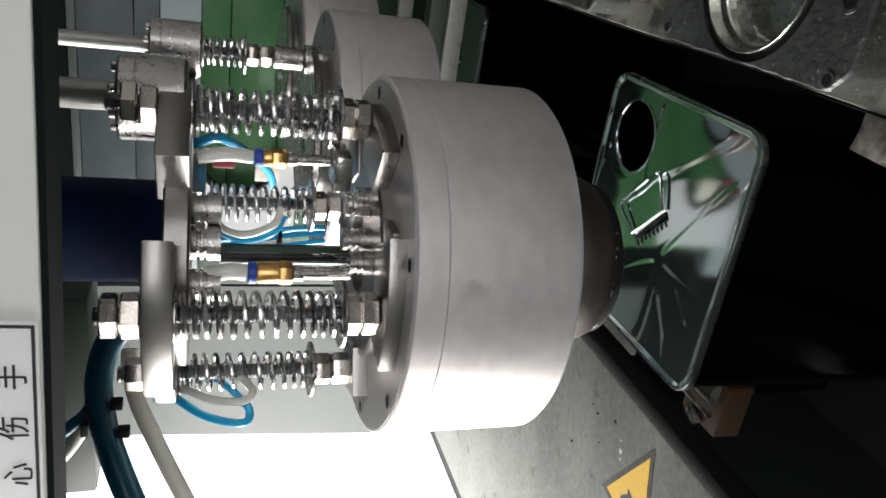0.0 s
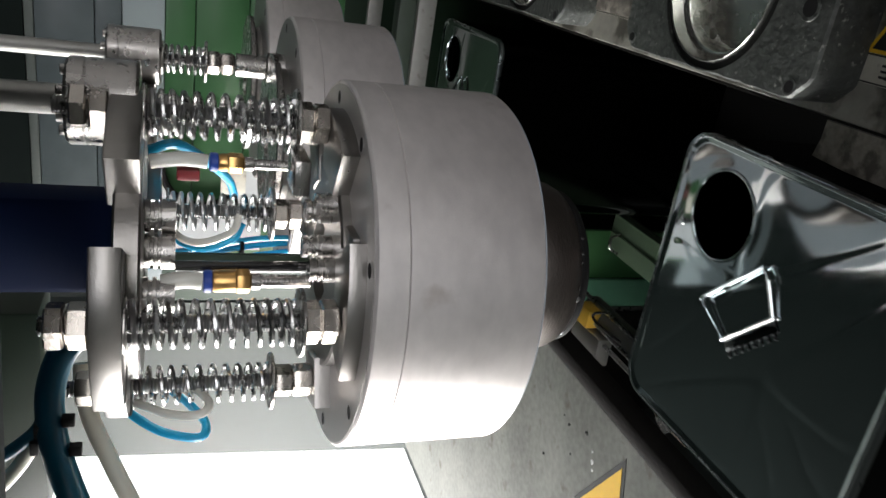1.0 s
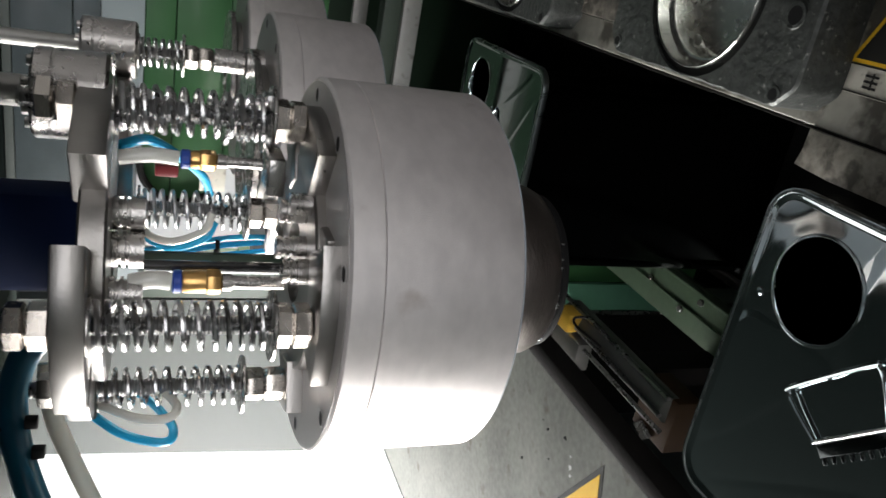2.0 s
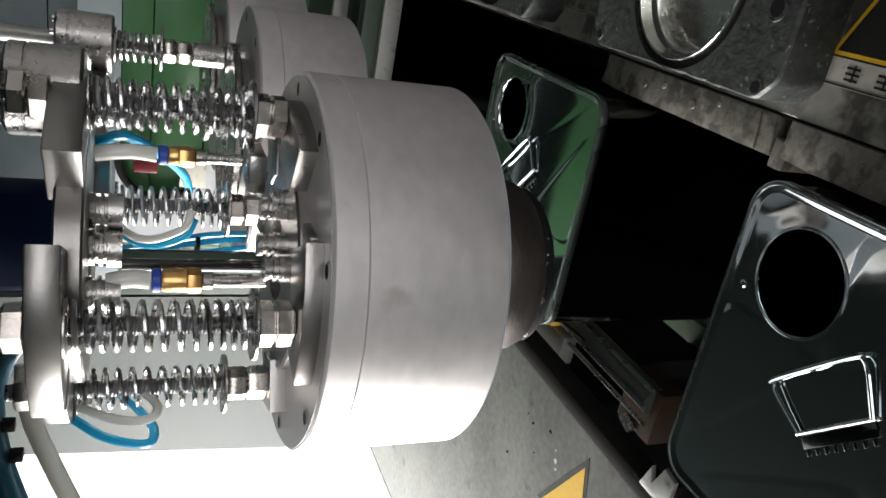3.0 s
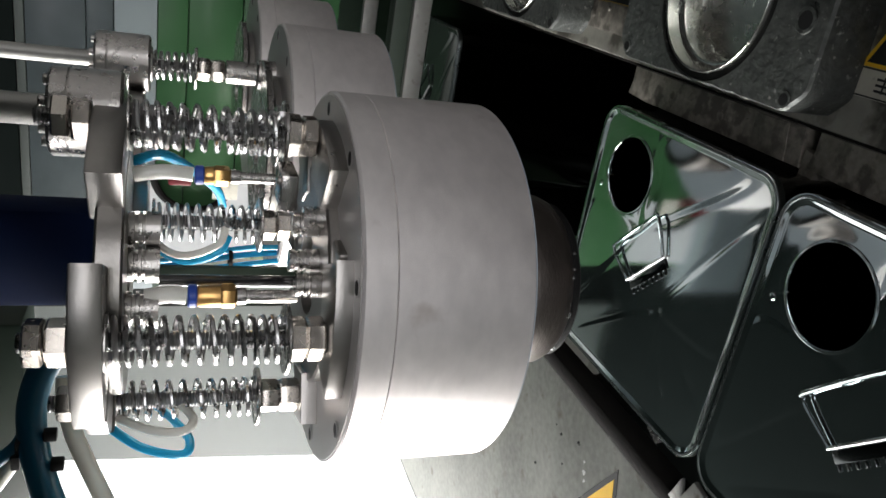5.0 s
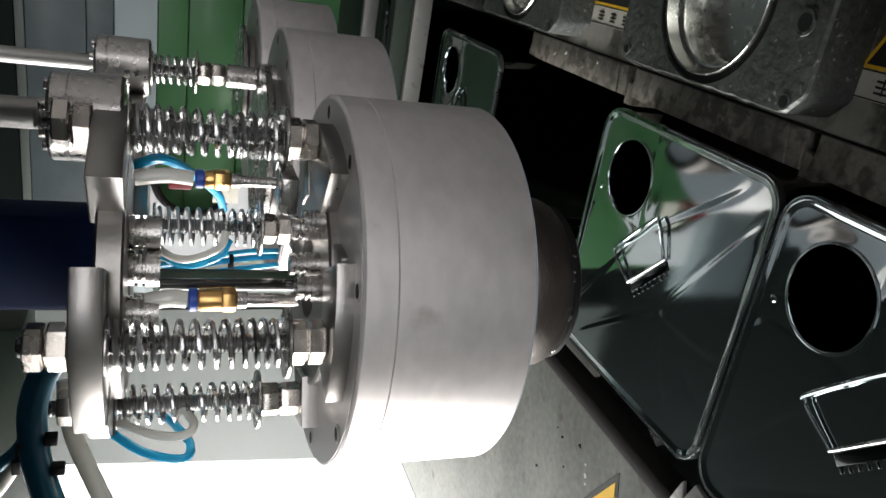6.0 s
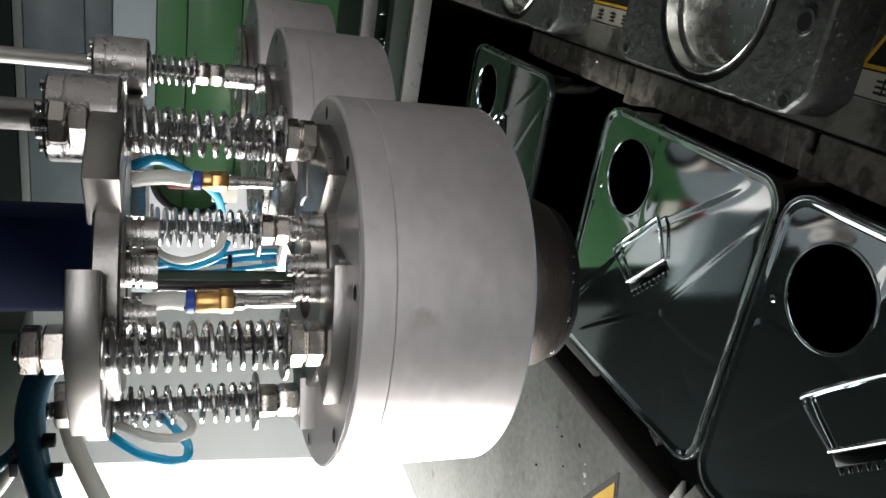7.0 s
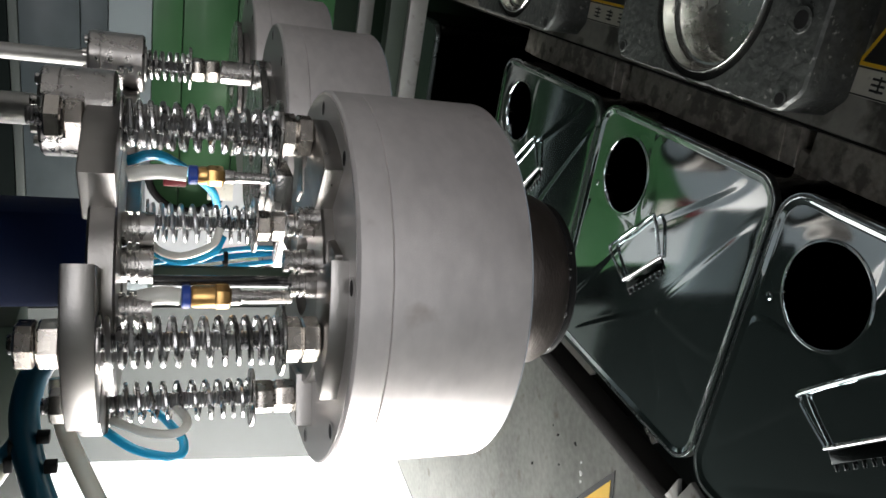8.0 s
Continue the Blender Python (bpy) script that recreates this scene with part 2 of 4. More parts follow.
def sweep(points, r, seg=10, bm=None, closed=False, caps=True):
    """A tube along a list of points."""
    bm = bm or bmesh.new()
    pts = [Vector(p) for p in points]
    n = len(pts)
    rings, up = [], None
    for i in range(n):
        a = pts[(i - 1) % n] if closed or i else pts[0]
        b = pts[(i + 1) % n] if closed or i < n - 1 else pts[-1]
        d = (b - a).normalized()
        if up is None:
            up = d.orthogonal().normalized()
        up = (up - d * up.dot(d)).normalized()
        side = d.cross(up)
        rings.append([bm.verts.new(pts[i] + (up * math.cos(2 * math.pi * k / seg) + side * math.sin(2 * math.pi * k / seg)) * r) for k in range(seg)])
    for a, b in zip(rings, rings[1:] + (rings[:1] if closed else [])):
        for k in range(seg):
            bm.faces.new((a[k], a[(k + 1) % seg], b[(k + 1) % seg], b[k]))
    if caps and not closed:
        bm.faces.new(rings[0][::-1])
        bm.faces.new(rings[-1])
    return bm


def smooth_path(points, per=10):
    """A flowing line through a few points."""
    p = [Vector(q) for q in points]
    p = [p[0] * 2 - p[1]] + p + [p[-1] * 2 - p[-2]]
    out = []
    for a, b, c, d in zip(p, p[1:], p[2:], p[3:]):
        for k in range(per):
            t = k / per
            out.append(0.5 * (2 * b + (c - a) * t + (2 * a - 5 * b + 4 * c - d) * t * t + (3 * b - a - 3 * c + d) * t ** 3))
    out.append(p[-2])
    return out


def coil(r, wire, z0, z1, turns, centre, per=18):
    pts = []
    total = int(turns * per)
    for k in range(total + 1):
        u = k / total
        # the end turns lie closer than the middle ones
        w = u + 0.035 * math.sin(2 * math.pi * u) * -1
        a = 2 * math.pi * turns * u
        pts.append((centre[0] + r * math.cos(a), centre[1] + r * math.sin(a), z0 + (z1 - z0) * w))
    return sweep(pts, wire, 7)


def plate(outline, z0, z1, bevel=0.0, holes=()):
    """An upright prism over a closed outline, its rims softened."""
    bm = bmesh.new()
    face = bm.faces.new([bm.verts.new((x, y, z0)) for x, y in outline])
    out = bmesh.ops.extrude_face_region(bm, geom=[face])
    bmesh.ops.translate(bm, vec=(0, 0, z1 - z0), verts=[v for v in out["geom"] if isinstance(v, bmesh.types.BMVert)])
    if bevel:
        rims = [e for e in bm.edges if abs(e.verts[0].co.z - e.verts[1].co.z) < 1e-7]
        bmesh.ops.bevel(bm, geom=rims, offset=bevel, segments=2, affect="EDGES", profile=0.5)
    return bm


def annulus(r0, r1, z0, z1, centre=(0, 0), seg=64, ch=0.001):
    return lathe([(r0, z0), (r1 - ch, z0), (r1, z0 + ch), (r1, z1 - ch), (r1 - ch, z1), (r0, z1)], seg, centre, closed=True)


def rounded(x0, y0, x1, y1, r, seg=8):
    pts = []
    for cx, cy, a in ((x1 - r, y1 - r, 0), (x0 + r, y1 - r, 90), (x0 + r, y0 + r, 180), (x1 - r, y0 + r, 270)):
        for k in range(seg + 1):
            t = radians(a + 90 * k / seg)
            pts.append((cx + r * math.cos(t), cy + r * math.sin(t)))
    return pts


def arc_plate(r0, r1, a0, a1, z0, z1, bevel=0.0015, seg=24, centre=(0, 0)):
    angles = [radians(a0 + (a1 - a0) * k / seg) for k in range(seg + 1)]
    outline = [(centre[0] + r1 * math.cos(a), centre[1] + r1 * math.sin(a)) for a in angles]
    outline += [(centre[0] + r0 * math.cos(a), centre[1] + r0 * math.sin(a)) for a in reversed(angles)]
    return plate(outline, z0, z1, bevel)


# ------------------------------------------------------------ hall: floor, walls, ceiling, opening
solid("floor", box((-2.4, -2.6, -0.2), (2.6, 4.2, 0.0)), FLOOR, "grey concrete floor of the workshop", kind="structure")
solid("ceiling", box((-2.4, -2.6, 3.4), (2.6, 4.2, 3.5)), CEIL, "dark grey workshop ceiling", kind="structure")
solid("wall_north", box((-2.4, 4.2, -0.2), (2.6, 4.3, 3.5)), WALL, "grey-green painted workshop wall", kind="structure")
# the opening is added out of view, only for the fill lamp
south = box((-2.4, -2.7, -0.2), (0.0, -2.6, 3.5))
box((2.3, -2.7, -0.2), (2.6, -2.6, 3.5), bm=south)
box((0.0, -2.7, 2.65), (2.3, -2.6, 3.5), bm=south)
box((0.0, -2.7, -0.2), (2.3, -2.6, 1.25), bm=south)
solid("wall_south", south, WALL, "grey-green painted workshop wall with an opening added for the fill lamp", kind="structure")
# out of view; its pale colour is added as a bounce for fill light
solid("wall_east", box((2.6, -2.7, -0.2), (2.7, 4.3, 3.5)), WALL_BOUNCE, "unseen wall made pale to bounce light onto the heads", kind="structure")
west = box((-2.5, -2.7, -0.2), (-2.4, -1.0, 3.5))
box((-2.5, 3.6, -0.2), (-2.4, 4.3, 3.5), bm=west)
box((-2.5, -1.0, 2.6), (-2.4, 3.6, 3.5), bm=west)
box((-2.5, -1.0, -0.2), (-2.4, 3.6, 0.0), bm=west)
solid("wall_west", west, WALL, "workshop wall with a wide bright opening", kind="structure")
solid("backdrop", box((-2.9, -1.6, -1.0), (-2.88, 4.2, 3.2)), DAYLIGHT, "white overexposed daylight outside the opening", kind="structure")

HEAD = (-0.010, 0.0)
PITCH = 0.30


# ------------------------------------------------------------ table, rails and machine frame
def build_table():
    t = thing("machine_table", "stained grey painted machine table beside the can lane", "machine table")
    part("table_top", box((-0.63, -0.75, 0.855), (-0.182, 1.5, 0.88), 0.003), TABLE, t)
    part("edge_rail", box((-0.1815, -0.75, 0.856), (-0.164, 1.5, 0.882), 0.002), RAIL_AND_VOID, t, "dark edge rail")
    for x, y in ((-0.60, -0.70), (-0.60, 1.45), (-0.26, -0.70), (-0.26, 1.45)):
        part("leg", box((x - 0.02, y - 0.02, 0.0), (x + 0.02, y + 0.02, 0.855), 0.002), GREY_GREEN, t)
    # added out of view to keep most daylight from under the table
    part("skirt", box((-0.645, -0.74, 0.0), (-0.631, 1.49, 0.800)), GREY_GREEN, t, "unseen side sheet added below the top to block daylight")
    for x, y in ((-0.235, 0.085), (-0.221, 0.052), (-0.30, 0.12)):
        part("bolt_head", rod(0.0014, 0.8801, 0.8815, (x, y), 10), BOLT_BLACK, t)


build_table()


chips = thing("paint_chips", "small pale chips of paint on the machine table", "debris")
rnd = random.Random(5)
for cx, cy, r in ((-0.2416, 0.030, 0.0030), (-0.2490, 0.027, 0.0022), (-0.2310, 0.034, 0.0016), (-0.222, 0.050, 0.0012), (-0.262, 0.070, 0.0014), (-0.232, 0.098, 0.0012), (-0.285, 0.020, 0.0016)):
    ring = [(cx + r * rnd.uniform(0.5, 1.1) * math.cos(k * math.pi / 4), cy + r * rnd.uniform(0.5, 1.1) * math.sin(k * math.pi / 4)) for k in range(8)]
    part("chip", plate(ring, 0.8802, 0.8810), LABEL_WHITE if r > 0.0015 else BOLT_BLACK, chips)


def warning_sticker():
    s = thing("warning_sticker", "yellow and black triangular hand-crush warning sticker on the table", "sticker", m=pose(-0.199, -0.018, 0.8802, 0, 0, 0))
    # corner of the sticker at its origin, sides running towards -x
    a, b = Vector((-0.098, 0.062)), Vector((-0.116, -0.034))
    part("border", plate([(0, 0), tuple(a), tuple(b)], 0, 0.0006), PRINT_BLACK, s, "black border")
    c = (a + b) / 3
    inner = [c + (v - c) * 0.82 for v in (Vector((0, 0)), a, b)]
    part("yellow_field", plate([tuple(v) for v in inner], 0.0007, 0.0010), YELLOW, s, "yellow field")
    q = [c + Vector(v) for v in ((-0.028, 0.012), (-0.010, 0.018), (0.000, 0.008), (0.006, 0.010), (0.002, 0.000), (-0.004, -0.012), (-0.026, -0.014))]
    part("pictogram", plate([tuple(v) for v in q], 0.0011, 0.0013), PRINT_BLACK, s, "black pictogram")


warning_sticker()

# the lane's base far below the lids
belt = thing("conveyor_bed", "dark rubber conveyor belt under the cans", "conveyor")
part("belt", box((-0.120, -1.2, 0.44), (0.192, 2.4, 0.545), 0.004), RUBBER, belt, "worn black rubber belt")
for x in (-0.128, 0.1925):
    part("side_rail", box((x, -1.2, 0.44), (x + 0.0075, 2.4, 0.549), 0.001), RAIL_AND_VOID, belt, "dark side rail")
solid("machine_plinth", box((-0.19, -1.2, 0.0), (0.9, 2.4, 0.4395)), RAIL_AND_VOID, "machine plinth under the belt, coloured as an unlit void", "machine plinth")
# added black box that keeps the space under the table dark
housing = thing("gear_housing", "dark housing added under the table to hide the lit floor", "gear housing")
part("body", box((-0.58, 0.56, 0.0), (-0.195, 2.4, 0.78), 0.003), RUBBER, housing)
part("cover", box((-0.55, 0.5535, 0.10), (-0.225, 0.5596, 0.74), 0.002), RAIL_AND_VOID, housing, "bolted dark cover")
for x in (-0.53, -0.245):
    for z in (0.13, 0.71):
        part("bolt", lathe([(0.006, 0), (0.005, 0.003), (0, 0.0035)], 12), BOLT_BLACK, housing).matrix_basis = pose(x, 0.5534, z, 90, 0, 0)


def build_post(name, lo, hi, mat, label, bevel=0.002):
    return solid(name, box(lo, hi, bevel), mat, label, "machine frame")


beam = thing("front_beam", "off-white painted gantry beam across the machine", "gantry beam", m=pose(-0.0475, 0, 0.005, 0, 2, 0))
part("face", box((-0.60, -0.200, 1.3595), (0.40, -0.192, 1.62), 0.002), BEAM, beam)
# web and underside carry their shade in the colour
part("web", box((-0.60, -0.1915, 1.3595), (0.40, -0.165, 1.62)), BEAM_SHADE, beam, "inner web with shade put into its colour")
part("underside", box((-0.60, -0.1985, 1.3565), (0.40, -0.1655, 1.3594)), BEAM_SHADE, beam, "underside with shade put into its colour")


def label_plate():
    s = thing("warning_label", "white plate with black border and Chinese lettering on the beam", "label", m=pose(-0.0475, -0.2002, 0.005, 0, 2, 0))
    part("plate", box((-0.12, -0.0012, 1.3605), (0.0505, 0, 1.41), 0.0004), LABEL_WHITE, s)
    bm = box((-0.12, -0.0018, 1.3618), (0.049, -0.0013, 1.3632))
    box((0.0476, -0.0018, 1.3632), (0.049, -0.0013, 1.41), bm=bm)
    part("border", bm, PRINT_BLACK, s, "black printed border")
    for ch, x, z in (("\u5fc3", -0.029, 1.3695), ("\u4f24", -0.003, 1.3705), ("\u624b", 0.0235, 1.3705)):
        cu = bpy.data.curves.new("letter", "FONT")
        cu.body, cu.size, cu.align_x, cu.align_y, cu.extrude = ch, 0.0135, "CENTER", "CENTER", 0.0002
        cu.materials.append(PRINT_BLACK)
        ob = new("letter", cu)
        ob.parent = s
        ob.matrix_basis = pose(x, -0.0016, z, 90, 0, 0)


label_plate()

panel = thing("upright_panel", "grey-green painted upright machine panel", "machine panel")
sheet = part("sheet", plate([(-0.933, 1.599), (-1.0275, 0.001), (-0.56, 0.001), (-0.56, 1.599)], 0, 0.03), GREY_GREEN, panel)
sheet.matrix_basis = pose(0, 1.03, 0, 90, 0, 0)
for z in (0.95, 1.20, 1.44):
    part("panel_screw", lathe([(0.005, 0), (0.004, 0.002), (0, 0.0025)], 12), STEEL, panel).matrix_basis = pose(-0.60, 0.9999, z, 90, 0, 0)
screen = thing("green_guard_screen", "green enamelled guard boards between the capping heads", "guard screen")
for z0, z1 in ((1.095, 1.177), (1.178, 1.2045), (1.2055, 1.2640), (1.2650, 1.2970)):
    part("board", box((-0.195, 0.436, z0), (0.165, 0.444, z1), 0.0012), GREEN_SCREEN, screen)
# hidden sheet added so that no daylight shows between the boards
part("backing", box((-0.195, 0.4445, 1.094), (0.165, 0.4465, 1.2965)), RECESS_SHADE, screen, "dark sheet added to block light through the gaps")
grey = thing("grey_guard_screen", "pale grey sheet metal guard above the green boards", "guard screen")
for z0, z1, mat in ((1.2976, 1.3420, GREYWALL), (1.3428, 1.3700, GUARD_MID), (1.3708, 1.4300, GUARD_MID), (1.4308, 1.440, GREY_GREEN), (1.441, 1.599, BEAM_SHADE)):
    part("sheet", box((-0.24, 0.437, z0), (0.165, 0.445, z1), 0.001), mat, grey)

# likewise added, to stop light between the grey sheets
part("backing", box((-0.24, 0.4455, 1.2970), (0.165, 0.447, 1.599)), BEAM_SHADE, grey, "dark sheet added to block light through the gaps")


def notched_sheet():
    s = thing("notched_sheet", "white sheet metal plate with a round black-edged notch", "sheet metal plate")
    cx, cz, r = -0.078, 1.252, 0.047
    arc = [(cx + r * math.cos(radians(a)), cz + r * math.sin(radians(a))) for a in range(-90, -271, -6)]
    outline = [(-0.185, 1.178), (cx, 1.178), *arc, (cx, 1.302), (-0.185, 1.302)]
    bm = plate(outline, 0, 0.004, 0.0)
    ob = part("sheet", bm, SHEET_WHITE, s)
    ob.matrix_basis = pose(0, 0.430, 0, 90, 0, 0)
    edge = sweep([(x, 0.4255, z) for x, z in arc], 0.0045, 8)
    part("edging", edge, RUBBER, s, "black rubber edging")
    part("valve", box((-0.084, 0.395, 1.256), (-0.070, 0.425, 1.282), 0.002), RED, s, "red valve body")
    part("tag", box((-0.098, 0.3940, 1.203), (-0.066, 0.3955, 1.232), 0.0004), STICKER, s, "small white tag")


notched_sheet()
# plate added out of view: the lids mirror its dark underside
build_post("gantry_plate", (-1.05, -0.30, 1.600), (0.20, 1.5, 1.62), BEAM_SHADE, "unseen dark plate added above the capping heads to darken the lids' reflections")
cabinet = thing("rear_cabinet", "machine cabinet behind the heads, dark green with the recess's shade", "cabinet")
part("body", box((-0.555, 1.00, 0.6), (0.3, 1.35, 1.32), 0.002), RECESS_SHADE, cabinet)
door = part("door", box((-0.53, 0.9945, 0.63), (0.275, 0.9996, 1.295), 0.002), RECESS_SHADE, cabinet, "dark green cabinet door")
part("handle", sweep(smooth_path([(0.24, 0.994, 0.90), (0.24, 0.975, 0.91), (0.24, 0.975, 1.01), (0.24, 0.994, 1.02)], 5), 0.004, 8), BOLT_BLACK, door, "black bow handle")
# pale panel added as something bright for the steel bores to mirror
build_post("rear_wall_panel", (-0.9, 1.80, 0.0), (1.2, 1.84, 2.6), GREYWALL, "pale grey panel added behind the machine for the bores to reflect")


# ------------------------------------------------------------ capping heads
def threaded(r, z0, z1, centre, pitch=0.0020):
    prof = [(0, z0)]
    n = max(2, int((z1 - z0) / pitch))
    for k in range(n):
        z = z0 + (z1 - z0) * k / n
        prof += [(r * 0.86, z), (r, z + pitch * 0.5)]
    prof += [(r * 0.86, z1), (0, z1)]
    return lathe(prof, 16, centre)


def bushing(z0, z1, r, centre):
    h = z1 - z0
    return lathe([(0, z0), (r, z0), (r, z0 + h * 0.45), (r * 0.82, z0 + h * 0.47), (r * 0.82, z0 + h * 0.55), (r * 0.97, z0 + h * 0.57), (r * 0.97, z0 + h * 0.68),
                  (r * 0.8, z0 + h * 0.7), (r * 0.8, z0 + h * 0.8), (r * 0.95, z0 + h * 0.82), (r * 0.95, z1), (0, z1)], 20, centre)


# spring rods: place about the head's axis, spring radius, wire, top and bottom of the spring, turns
RODS = (
    ("near", (0.000, -0.090), 0.0152, 0.00170, 1.2150, 1.3115, 13.5),
    ("side", (-0.081, -0.030), 0.0140, 0.00155, 1.2215, 1.3105, 11.5),
    ("right", (0.104, -0.004), 0.0150, 0.00170, 1.2140, 1.3045, 12.5),
    ("rear_right", (0.093, 0.030), 0.0150, 0.00170, 1.2140, 1.3045, 13.0),
    ("rear", (0.010, 0.070), 0.0150, 0.00140, 1.2160, 1.2905, 10.5),
)


REAR_RODS = (("guide", (0.073, 0.030), 0.0150, 0.00170, 1.2600, 1.2990, 6.5),)


def build_head(rods, collar, full):
    h = thing("capping_head", "aluminium capping head with spring rods over the can lane", "capping head", "row of capping heads", pose(HEAD[0], HEAD[1], 0))
    base = 1.069 if full else 1.079
    part("drum", lathe([(0, base), (0.1312, base), (0.132, base + 0.0008), (0.132, 1.1565), (0.1314, 1.1569), (0, 1.1569)], 128), ALU, h, "bead-blasted aluminium drum")
    part("drum_cover", lathe([(0, 1.1572), (0.1314, 1.1572), (0.132, 1.1577), (0.132, 1.1763), (0.1305, 1.1778), (0, 1.1778)], 128), ALU, h, "aluminium cover ring")
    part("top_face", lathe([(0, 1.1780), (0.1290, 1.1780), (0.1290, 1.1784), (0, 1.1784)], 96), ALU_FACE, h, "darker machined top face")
    for a in (11, -28, -68, -120, -164, 50, 95, 150):
        c = (0.1195 * math.cos(radians(a)), 0.1195 * math.sin(radians(a)))
        ring = part("screw_recess", annulus(0.0048, 0.0060, 1.1785, 1.1789, c, 20, 0.0001), ALU_FACE, h)
        # flush black disc: the hole's shaded depth is put into its colour
        part("screw", rod(0.0050, 1.1785, 1.17875, c, 20), RUBBER, ring, "flush black disc for the shaded screw hole")
    part("stem", lathe([(0, 1.002), (0.0600, 1.002), (0.0640, 1.006), (0.0668, 1.012), (0.0668, 1.0345), (0.0660, 1.0360), (0.0640, 1.0365), (0.0640, base - 0.0031), (0, base - 0.0031)], 72), STEM, h, "brown-tinted steel stem")
    part("stem_seal", annulus(0.050, 0.0610, 0.9955, 1.0018, (0, 0), 64, 0.0015), RUBBER, h, "greasy black seal ring")
    # chrome beads put the glints on the stem's dirty lower ring
    rnd = random.Random(11)
    for k in range(14):
        a = radians(rnd.uniform(-150, -20))
        part("grease_drop", lathe([(0.0016, 0), (0.0011, 0.0009), (0, 0.0013)], 8), CHROME, h, "bright bead for a glint").matrix_basis = Matrix.Translation((0.0612 * math.cos(a), 0.0612 * math.sin(a), 1.0030 + rnd.uniform(-0.003, 0.003))) @ Matrix.Rotation(a, 4, "Z") @ Matrix.Rotation(radians(90), 4, "Y") @ Matrix.Scale(rnd.uniform(0.6, 1.3), 4)

    # pale discs added out of view to brighten reflections in the lids
    part("chuck_pad", lathe([(0, 0.9965), (0.046, 0.9965), (0.048, 0.9985), (0.048, 0.9999), (0, 0.9999)], 48), REFLECT_PAD, h, "unseen pale disc added for the lids to reflect")
    part("under_pad", lathe([(0.067, base - 0.002), (0.1305, base - 0.0012), (0.1305, base - 0.0001), (0.067, base - 0.0001)], 72, closed=True), REFLECT_PAD, h,
         "unseen pale ring added under the drum for the lids to reflect")
    # lower spider: hub ring with raised feet
    part("lower_hub", annulus(0.030, 0.078, 1.1738, 1.1860, (0, 0.004), 72, 0.0015), CAST, h)
    if full:
        part("lower_foot", arc_plate(0.072, 0.1125, -107, -60, 1.1739, 1.1895, 0.0012), CAST, h)
        part("lower_foot", arc_plate(0.070, 0.1060, 186, 208, 1.1739, 1.1900, 0.0012), CAST, h)
        part("lower_foot", arc_plate(0.072, 0.1130, -30, 4, 1.1739, 1.1900, 0.0012), CAST, h)
        part("lower_foot", arc_plate(0.060, 0.1000, 25, 48, 1.1739, 1.1880, 0.002), CAST, h)
        part("lower_foot", arc_plate(0.060, 0.0950, 68, 98, 1.1739, 1.1880, 0.002), CAST, h)
        part("web", box((0.018, -0.080, 1.1739), (0.052, -0.055, 1.1835), 0.002), CAST, h)
    else:
        part("lower_flange", annulus(0.020, 0.092, 1.1875, 1.1945, (0, 0.004), 64, 0.001), STEEL, h, "turned steel flange")
    if not rods:
        part("bracket", box((-0.03, 0.10, 1.10), (0.03, 0.270, 1.15), 0.002), CAST, h, "dark cast bracket")
        return h
    # upper spider
    part("upper_hub", annulus(0.020, 0.082 if full else 0.05, 1.3055, 1.3215, (0, 0.004), 72, 0.0015), CAST, h)
    if full:
        part("upper_foot", arc_plate(0.066, 0.1080, -122, -62, 1.3135, 1.3310, 0.0012), CAST, h)
        part("upper_foot", arc_plate(0.062, 0.1040, -152, -122.5, 1.3125, 1.3260, 0.002), CAST, h)
        part("upper_foot", arc_plate(0.060, 0.1040, 184, 210, 1.3110, 1.3280, 0.002), CAST, h)
        part("upper_foot", arc_plate(0.066, 0.1130, -36, 8, 1.3060, 1.3255, 0.0012), CAST, h)
        part("upper_foot", arc_plate(0.060, 0.1040, 20, 50, 1.3060, 1.3200, 0.002), CAST, h)
        part("upper_foot", arc_plate(0.055, 0.0950, 62, 102, 1.2960, 1.3160, 0.002), CAST, h)

    for kind, c, r, wire, z0, z1, turns in rods:
        top = 1.3575 if kind in ("near", "right") else 1.352 if kind == "side" else 1.318
        part("stud", threaded(0.0058, 1.1895, top, c), THREAD, h, "threaded steel stud")
        part("spring", coil(r - wire, wire, z0, z1, turns, c), CHROME, h, "bright coil spring")
        part("washer", annulus(0.0062, r + 0.0065, z0 - 0.0032, z0 - 0.0006, c, 36, 0.0006), STEEL, h)
        part("washer", annulus(0.0062, r + 0.0022, z1 + 0.0002, z1 + 0.0022, c, 36, 0.0006), STEEL, h)
        nut_r = 0.0138 if kind in ("near", "right", "rear_right") else 0.0118
        low = 1.1890 if full else 1.2280
        if not full:
            part("sleeve", lathe([(0, 1.1740), (0.016, 1.1740), (0.016, 1.196), (0.012, 1.198), (0.012, 1.2278), (0, 1.2278)], 28, c), STEEL, h, "turned steel sleeve")
        h1 = (z0 - 0.0034 - low) / 2
        part("nut", hexnut(nut_r, low + 0.0012, low + 0.0008 + h1, c, 0.55), NUT, h)
        part("nut", hexnut(nut_r, low + 0.0012 + h1, z0 - 0.0034, c, 0.35 if kind != "near" else 0.55), NUT, h)
        if kind == "near":
            part("nut", hexnut(nut_r, 1.3312, 1.3430, c, 0.6), NUT, h)
